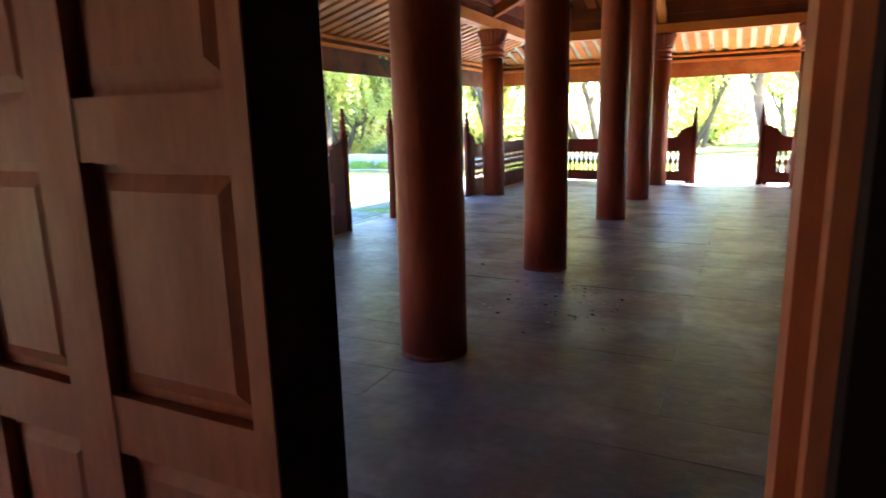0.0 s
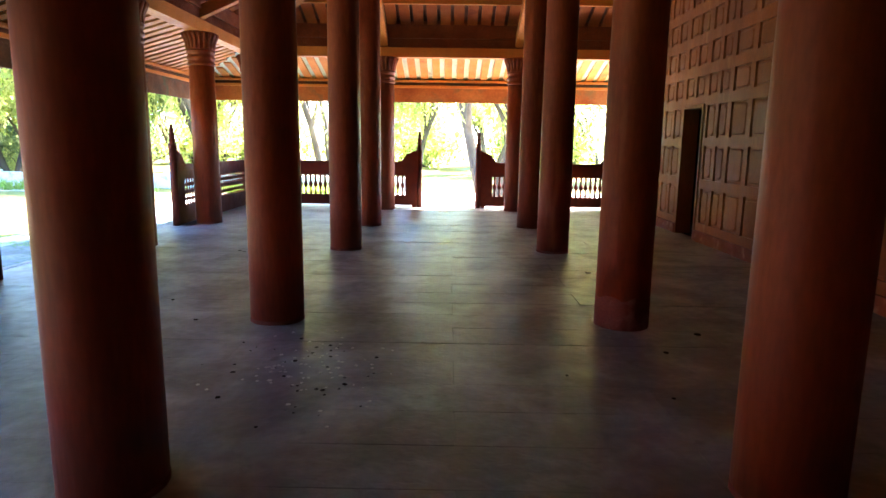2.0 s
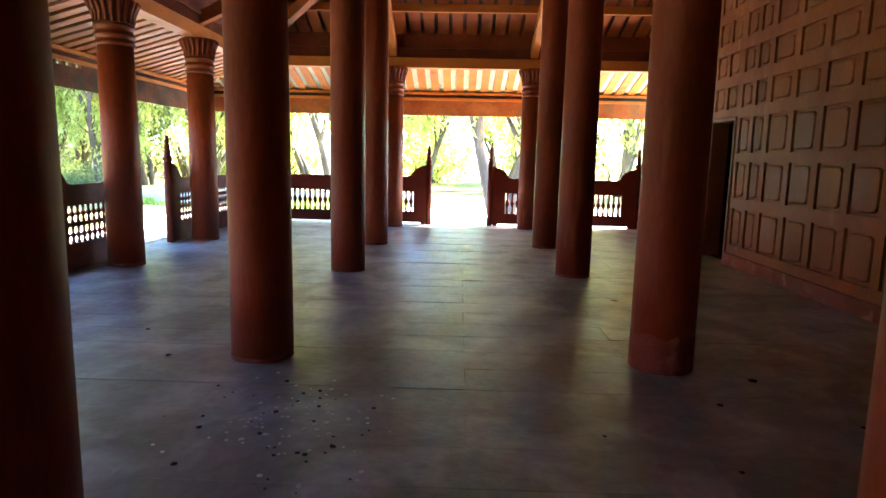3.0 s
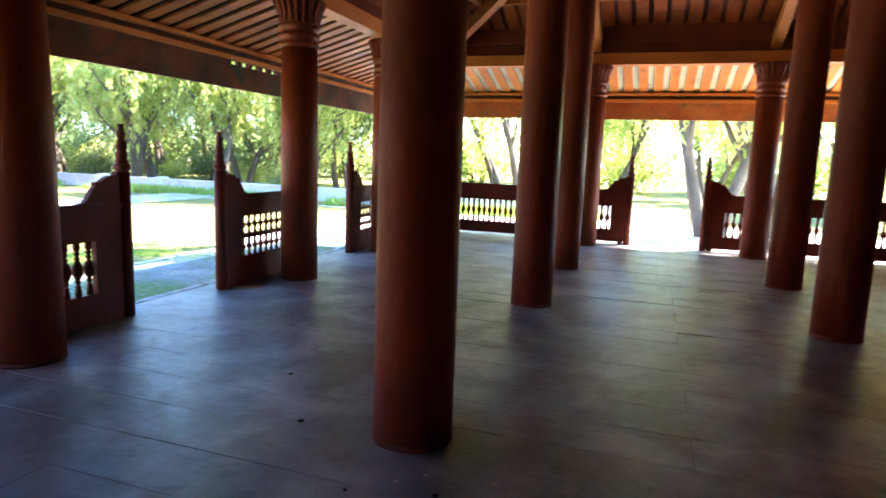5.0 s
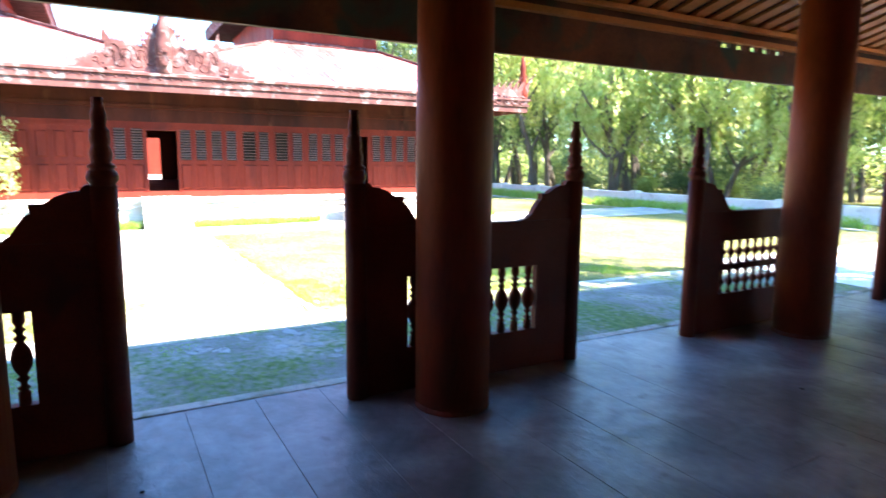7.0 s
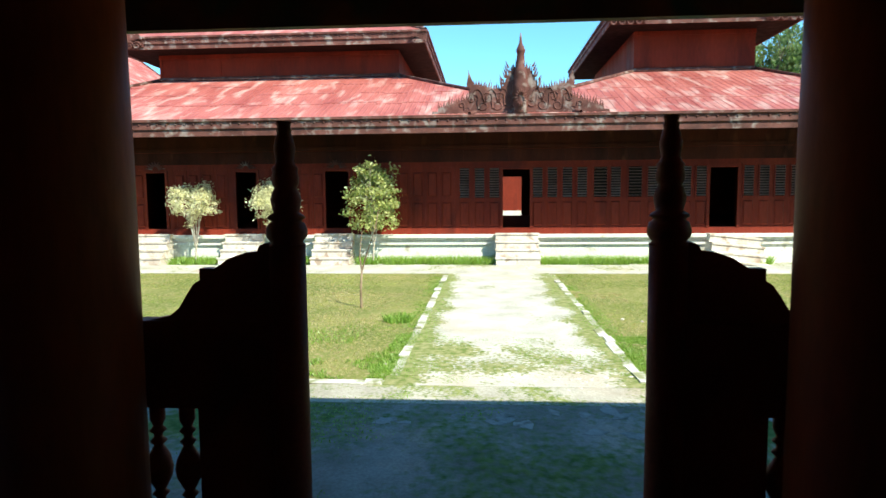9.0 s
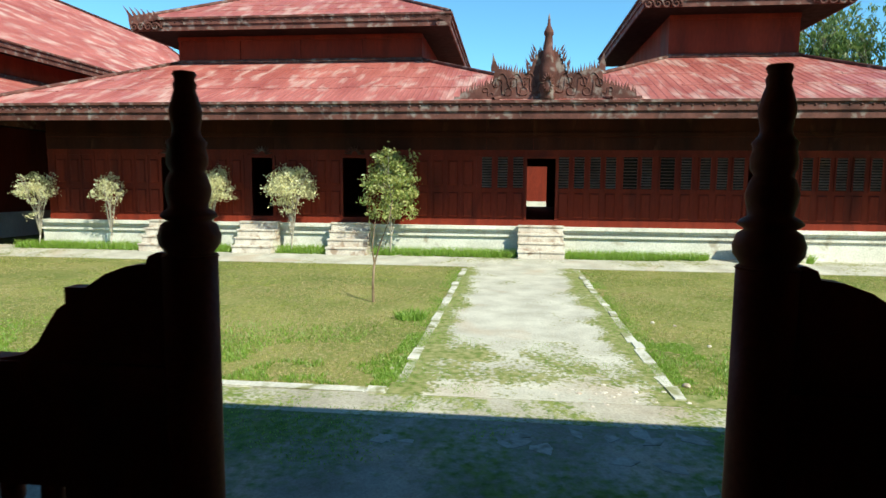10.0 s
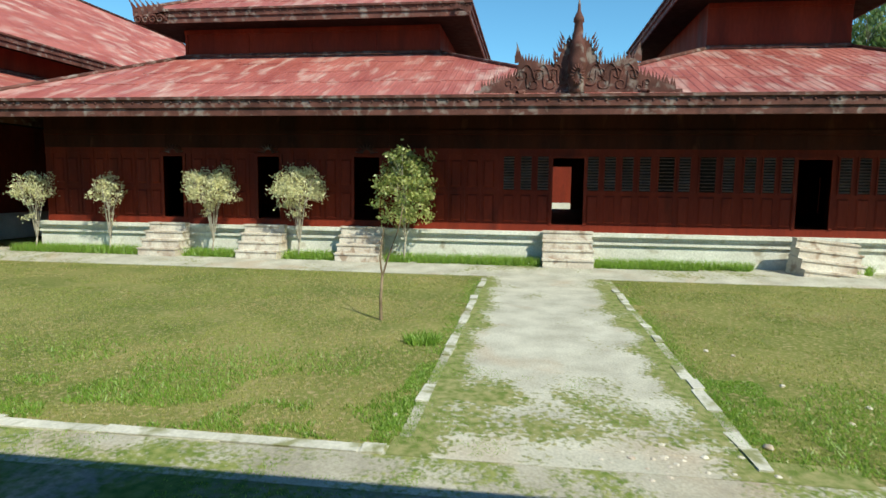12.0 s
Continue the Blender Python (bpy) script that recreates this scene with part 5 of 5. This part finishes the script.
for k, (x, y) in enumerate(spots + far_spots):
    deep = x < -37 or x < -12 and k % 5 == 3 and y > 36
    trunk, crown = DEEP_TREES[k % 2] if deep else TREES[k % 4]
    t = thing("tree", pose(x, y, GROUND, 0, 0, r3.uniform(0, 360)), "tall garden tree with dense deep green crown" if deep else "tall garden tree with slender trunks and feathery light green crown", "tree", "garden trees")
    s = r3.uniform(1.05, 1.35) * (1.0 if k < len(spots) else 1.9)
    t.scale = (s, s, s * r3.uniform(0.95, 1.15))
    part("trunk", trunk, None, t)
    part("crown", crown, None, t)


def bush_model(seed):
    rng, r2 = np.random.default_rng(seed), random.Random(seed)
    c = [(r2.gauss(0, 0.8), r2.gauss(0, 0.6), 0.5 + abs(r2.gauss(0, 0.7))) for k in range(30)]
    bm = bmesh.new()
    for p in c[:10]:
        tube(bm, [(p[0] * 0.15, p[1] * 0.15, -0.05), (p[0] * 0.6, p[1] * 0.5, p[2] * 0.6), p], [0.05, 0.03, 0.012], 5)
    v, f = leaves(c, 3600, 0.085, rng, 0.35, 0.9)
    return mesh("stem", bm, BARK), raw_mesh("crown", v, f, LEAF_UNDER if seed > 61 else LEAF)


BUSHES = [bush_model(61), bush_model(62)]
for k in range(44):
    near = k < 18
    x, y = (-66 + 2.8 * k + r3.uniform(-1.3, 1.3), 31.5 + r3.uniform(0, 10)) if near else (-98 + 3.1 * (k - 18) + r3.uniform(-2, 2), 48 + r3.uniform(0, 22))
    b = thing("bush", pose(x, y, GROUND, 0, 0, r3.uniform(0, 360)), "loose green garden bush behind the low wall", "bush", "garden bushes")
    b.scale = (r3.uniform(0.6, 1.15) * (1.0 if near else 2.6),) * 3
    part("stem", BUSHES[k % 2][0], None, b)
    part("crown", BUSHES[k % 2][1], None, b)


for k in range(9):
    b = thing("bush", pose(-20 + 6.5 * k + r3.uniform(-2, 2), 50 + r3.uniform(0, 12), GROUND, 0, 0, r3.uniform(0, 360)), "broad sunlit light green thicket far behind the pavilion", "bush", "garden bushes")
    b.scale = (r3.uniform(2.4, 3.2),) * 3
    part("stem", BUSHES[0][0], None, b)
    part("crown", BUSHES[0][1], None, b)


def shrub(x, y, h, width, z0, leaf_material, n, label, seed, leaf=0.05, stems=4):
    rng, r2 = np.random.default_rng(seed), random.Random(seed)
    s = thing("shrub", pose(x, y, GROUND), label, "shrub", "shrubs before the red building")
    bm = bmesh.new()
    centres = []
    fork = 0.20 * h
    tube(bm, [(0, 0, -0.05), (0.02, 0.01, fork * 0.6), (0, 0.03, fork)], [0.032, 0.028, 0.024], 6)
    half = h - z0
    for k in range(stems * 3):
        a = 2 * math.pi * k / (stems * 3) + r2.uniform(-0.3, 0.3)
        r = width / 2 * r2.uniform(0.2, 0.9)
        end = Vector((r * math.cos(a), r * math.sin(a), z0 + half * r2.uniform(0.15, 0.75)))
        mid = Vector((0.35 * end.x + r2.uniform(-0.06, 0.06), 0.35 * end.y + r2.uniform(-0.06, 0.06), fork + 0.6 * (end.z - fork)))
        tube(bm, [(0, 0.03, fork * 0.9), tuple(mid), tuple(end)], [0.017, 0.012, 0.006], 5)
        for j in range(2):
            tip = end + Vector((r2.uniform(-0.2, 0.2), r2.uniform(-0.2, 0.2), r2.uniform(0.05, 0.25) * half))
            tube(bm, [tuple(mid.lerp(end, 0.6)), tuple(tip)], [0.008, 0.004], 4)
            centres.append(tuple(tip))
    for k in range(110):
        d = Vector((r2.gauss(0, 1), r2.gauss(0, 1), abs(r2.gauss(0, 1)) - 0.12)).normalized() * r2.uniform(0.62, 1.0) * (1 + 0.2 * noise.noise(Vector((k * 0.7, seed, 0))))
        centres.append((d.x * width / 2, d.y * width / 2, z0 + d.z * half * 0.95))
    for k in range(14):
        centres.append((r2.gauss(0, 0.13) * width, r2.gauss(0, 0.13) * width, z0 - abs(r2.gauss(0, 0.3)) * (z0 - fork)))
    part("stem", bm, PALE_BARK, s)
    v, f = leaves(centres, n, leaf, rng, 0.055 * width, 0.8, 1.3)
    part("crown", raw_mesh("crown", v, f, leaf_material), None, s)
    return s


shrub(-20.6, -9.35, 2.45, 1.25, 1.75, LEAF_PALE, 1900, "clipped shrub with thin cream-grey leaves on pale stems", 1, 0.034)
shrub(-20.6, -6.92, 2.50, 0.95, 1.70, LEAF_PALE, 1300, "thin sparse shrub with few cream leaves", 2, 0.034)
shrub(-20.55, -3.63, 2.66, 1.5, 1.80, LEAF_PALE, 4600, "clipped round shrub with cream and green leaves", 3, 0.036)
shrub(-20.55, -1.03, 2.70, 1.5, 1.86, LEAF_PALE, 4800, "clipped round shrub with cream and green leaves", 4, 0.036)
shrub(-20.4, 2.05, 3.35, 1.75, 1.55, LEAF_DARK, 5200, "tall loose shrub with glossy green and yellow leaves", 5, 0.05, 5)

sapling = thing("sapling", pose(-13.65, 3.06, GROUND), "bare forked young tree in the lawn", "tree")
bm = bmesh.new()
tube(bm, [(0, 0, -0.05), (0.0, -0.01, 0.35), (0, 0.02, 0.75)], [0.03, 0.025, 0.022], 7)
tube(bm, [(0, 0.02, 0.72), (0.02, 0.12, 1.05), (0.0, 0.30, 1.55), (0, 0.36, 1.9)], [0.02, 0.017, 0.013, 0.006], 6)
tube(bm, [(0, 0.02, 0.72), (0, -0.02, 1.0), (0.02, 0.04, 1.5)], [0.018, 0.014, 0.006], 6)
part("stem", bm, TAN_BARK, sapling)


def blades(name, n, area, keep, h, label, seed, width=0.006, material=BLADE, level=GROUND):
    """Grass: single tapering blades scattered over an area, joined."""
    rng = np.random.default_rng(seed)
    x, y = rng.uniform(area[0], area[1], n), rng.uniform(area[2], area[3], n)
    ok = np.array([keep(a, b) for a, b in zip(x, y)])
    x, y = x[ok], y[ok]
    n = len(x)
    a, lean = rng.uniform(0, 6.283, n), rng.normal(0, 0.5, (n, 2))
    hh = h * rng.uniform(0.5, 1.5, n)
    w = width * rng.uniform(0.7, 1.6, n)
    base = np.stack([x, y, np.full(n, level)], 1)
    side = np.stack([np.cos(a) * w, np.sin(a) * w, np.zeros(n)], 1)
    tip = base + np.stack([lean[:, 0] * hh, lean[:, 1] * hh, hh], 1)
    v = np.stack([base - side, base + side, tip], 1).reshape(-1, 3)
    ob = new(name, raw_mesh(name, v, np.arange(3 * n).reshape(-1, 3), material))
    return tagged(ob, label, "grass", "", "stuff")


def patchy(x, y, f=0.7, lim=-0.05):
    return noise.fractal(Vector((x * f, y * f, 4.4)), 0.9, 2.0, 4) > lim


def off_path(x, y):
    return not PATH_Y0 - 0.1 < y < PATH_Y1 + 0.1


blades("lawn_grass", 120000, (-15.5, -8.95, -5, 15), lambda x, y: off_path(x, y) and patchy(x, y, 0.7, -0.45), 0.019, "short dry lawn grass in the sun", 1, 0.005)
blades("far_lawn_grass", 40000, (-18.9, -15.0, -9, 17), lambda x, y: off_path(x, y) and patchy(x, y, 0.7, -0.3), 0.02, "short dry lawn grass further off", 2, 0.008)
blades("fresh_grass", 70000, (-12.2, -8.95, -4, 4.3), lambda x, y: patchy(x, y, 0.9, -0.2) and random.random() < ((x + 12.2) / 3.2) ** 1.5, 0.045, "fresh longer grass along the kerb", 3, 0.006, FRESH)
blades("fresh_grass", 45000, (-12.5, -8.95, 7.4, 14), lambda x, y: patchy(x, y, 0.8, -0.05) and random.random() < ((x + 12.5) / 3.4) ** 1.2, 0.04, "fresh grass among the dry lawn", 13, 0.006, FRESH)
blades("plinth_grass", 30000, (-20.95, -20.25, -10, 18), lambda x, y: patchy(x, y, 0.35, -0.25) and not any(abs(y - c) < 0.72 for c in (-5.15, -2.15, 0.79, 6.45, 12.75)), 0.19, "bright grass at the foot of the white plinth", 4, 0.010, FRESH, WALK_Z)
blades("path_weeds", 120000, (-18.6, -8.9, PATH_Y0 - 0.35, PATH_Y1 + 0.35), lambda x, y: min(abs(y - PATH_Y0), abs(PATH_Y1 - y)) < 0.42 * random.random() and patchy(x, y, 1.3, -0.15), 0.022, "weeds creeping along the path's kerbs", 5, 0.005, FRESH)
blades("path_end_weeds", 60000, (-11.3, -8.2, PATH_Y0 - 0.3, PATH_Y1 + 0.75), lambda x, y: patchy(x, y, 1.1, 0.08 if x < -9.0 else 0.16), 0.018, "weeds over the broken end of the path", 9, 0.007, FRESH)
blades("apron_weeds", 50000, (-8.05, -4.4, 1.5, 14), lambda x, y: patchy(x, y, 0.55, -0.02 + 0.2 * random.random()), 0.022, "short grass and moss over the bare earth", 6, 0.010, FRESH)
blades("kerb_weeds", 16000, (-8.75, -8.2, -4, 14), lambda x, y: patchy(x, y, 1.1, 0.05), 0.028, "weeds on the near side of the kerb", 7, 0.005, FRESH)


blades("weed_clump", 420, (-12.62, -12.1, 3.72, 4.25), lambda x, y: (x + 12.36) ** 2 + (y - 3.98) ** 2 < 0.06, 0.13, "dark green weed clump beside the path", 14, 0.012, FRESH)
blades("wall_grass", 20000, (-60, -1.5, 26.9, 28.8), lambda x, y: patchy(x, y, 0.25, -0.25), 0.32, "rank green grass below the garden wall", 8, 0.03, FRESH)


# ---- broken concrete left in the apron and on the path ----
rf = random.Random(12)
for cx, cy, spread_x, spread_y, count, size in ((-7.75, 4.55, 0.08, 0.2, 4, 0.08), (-7.6, 5.9, 0.16, 0.3, 6, 0.10), (-7.75, 6.75, 0.25, 0.4, 6, 0.11), (-7.9, 7.4, 0.10, 0.5, 4, 0.14), (-7.1, 7.4, 0.3, 0.4, 4, 0.08)):
    for k in range(count):
        bm = bmesh.new()
        n = rf.randrange(4, 6)
        ring = [(size * rf.uniform(0.4, 1.1) * math.cos(6.283 * j / n), size * rf.uniform(0.8, 1.7) * math.sin(6.283 * j / n)) for j in range(n)]
        hull(bm, [(x, y, -0.03) for x, y in ring], [(x * 0.95, y * 0.95, 0.0) for x, y in ring])
        part("slab_fragment", bm, SLAB, apron, at=pose(rf.gauss(cx, spread_x), rf.gauss(cy, spread_y), GROUND + 0.0125 + 0.0006 * k, 0, 0, rf.uniform(0, 360)))


# ---- loose stones on the lawn ----
def stone(x, y, s, seed):
    r2 = random.Random(seed)
    bm = bmesh.new()
    bmesh.ops.create_icosphere(bm, subdivisions=2, radius=s)
    for v in bm.verts:
        v.co *= 1 + 0.35 * noise.noise(v.co / s * 1.3 + Vector((seed * 3.1, 0, 0)))
        v.co.z *= 0.55
    return tagged(part("stone", bm, STEP, None, at=pose(x, y, GROUND + 0.25 * s, 0, 0, r2.uniform(0, 360))), "small pale broken stone lying on the grass", "stone", "stones on the lawn")


for k, (x, y, s) in enumerate([(-12.61, 7.86, 0.055), (-12.41, 8.15, 0.05), (-11.2, 8.3, 0.05), (-10.6, 8.9, 0.055), (-10.1, 8.5, 0.05), (-9.4, 7.5, 0.08), (-9.1, 6.9, 0.06), (-9.3, 6.6, 0.05), (-9.0, 6.3, 0.06), (-9.15, 7.2, 0.05), (-9.6, 4.2, 0.05), (-10.3, 9.6, 0.045), (-9.9, 5.9, 0.035), (-9.3, 5.3, 0.03)]):
    stone(x, y, s * 0.62, k + 1)

r6 = random.Random(21)
for k in range(26):
    stone(r6.gauss(-8.95, 0.16), r6.gauss(6.55, 0.38), r6.uniform(0.010, 0.032), 40 + k)

# ---- floor boards of the pavilion ----
EVEN = ((-4.30, -2.20), (-2.20, 0.83), (0.83, 2.92), (2.92, EAST))
ODD = ((-4.30, -0.75), (-0.75, 2.05), (2.05, EAST))
board_mesh = {}
r5 = random.Random(9)
for a, b in EVEN + ODD:
    bm = bmesh.new()
    w, l = 0.399, b - a - 0.002
    low = [(-l / 2, -w / 2, -0.02), (l / 2, -w / 2, -0.02), (l / 2, w / 2, -0.02), (-l / 2, w / 2, -0.02)]
    hull(bm, low, [(x, y, -0.003) for x, y, z in low])
    inset = [(x * (1 - 0.0012 / l), y * (1 - 0.008), 0.0) for x, y, z in low]
    va = [v for v in bm.verts if v.co.z > -0.004]
    bm.faces.remove([f for f in bm.faces if all(v in va for v in f.verts)][0])
    vb = [bm.verts.new(p) for p in inset]
    for k in range(4):
        bm.faces.new((va[k], va[(k + 1) % 4], vb[(k + 1) % 4], vb[k]))
    bm.faces.new(vb)
    bmesh.ops.recalc_face_normals(bm, faces=bm.faces)
    board_mesh[a, b] = mesh("floor_board", bm, FLOOR)
y, row = SOUTH1 - 0.16, 0
while y < 16.2:
    for a, b in (EVEN, ODD)[row % 2]:
        part("floor_board", board_mesh[a, b], None, floor, at=pose((a + b) / 2, y + 0.2, r5.uniform(-0.0015, 0.0015), r5.uniform(-0.15, 0.15), r5.uniform(-0.04, 0.04), 0))
    y, row = y + 0.40, row + 1


# ---- litter on the floor ----
def crumb(x, y, s, seed, material, label, name="dry_leaf_bit"):
    bm = bmesh.new()
    bmesh.ops.create_icosphere(bm, subdivisions=1, radius=s)
    for v in bm.verts:
        v.co *= 1 + 0.4 * noise.noise(v.co / s * 1.7 + Vector((seed * 5.3, 0, 0)))
        v.co.z *= 0.3
    return tagged(part(name, bm, material, None, at=pose(x, y, 0.22 * s, 0, 0, seed * 50)), label, "litter", "litter on the pavilion floor")


for k, (x, y, s) in enumerate([(2.81, 6.24, 0.035), (2.40, 5.79, 0.022), (3.10, 5.52, 0.02), (-2.0, 9.67, 0.022), (1.58, 5.31, 0.012), (2.16, 4.96, 0.015), (-0.06, 5.72, 0.012), (-1.34, 6.44, 0.022), (-1.82, 7.08, 0.018), (-2.09, 9.75, 0.028), (2.32, 11.21, 0.02), (-3.43, 4.86, 0.012), (-2.8, 8.73, 0.015)]):
    crumb(x, y, s, k + 1, BLACK, "small dark dry leaf crumb on the floor boards")
rl = random.Random(17)
for k in range(120):
    crumb(rl.gauss(-0.15, 0.26), rl.gauss(5.35, 0.34), rl.uniform(0.006, 0.018), 40 + k, PLASTER if k % 3 else BLACK, "flake of plaster fallen on the floor boards", "plaster_flake")
crumb(2.46, 8.61, 0.04, 30, PLASTER, "small white scrap lying on the floor boards", "paper_scrap")
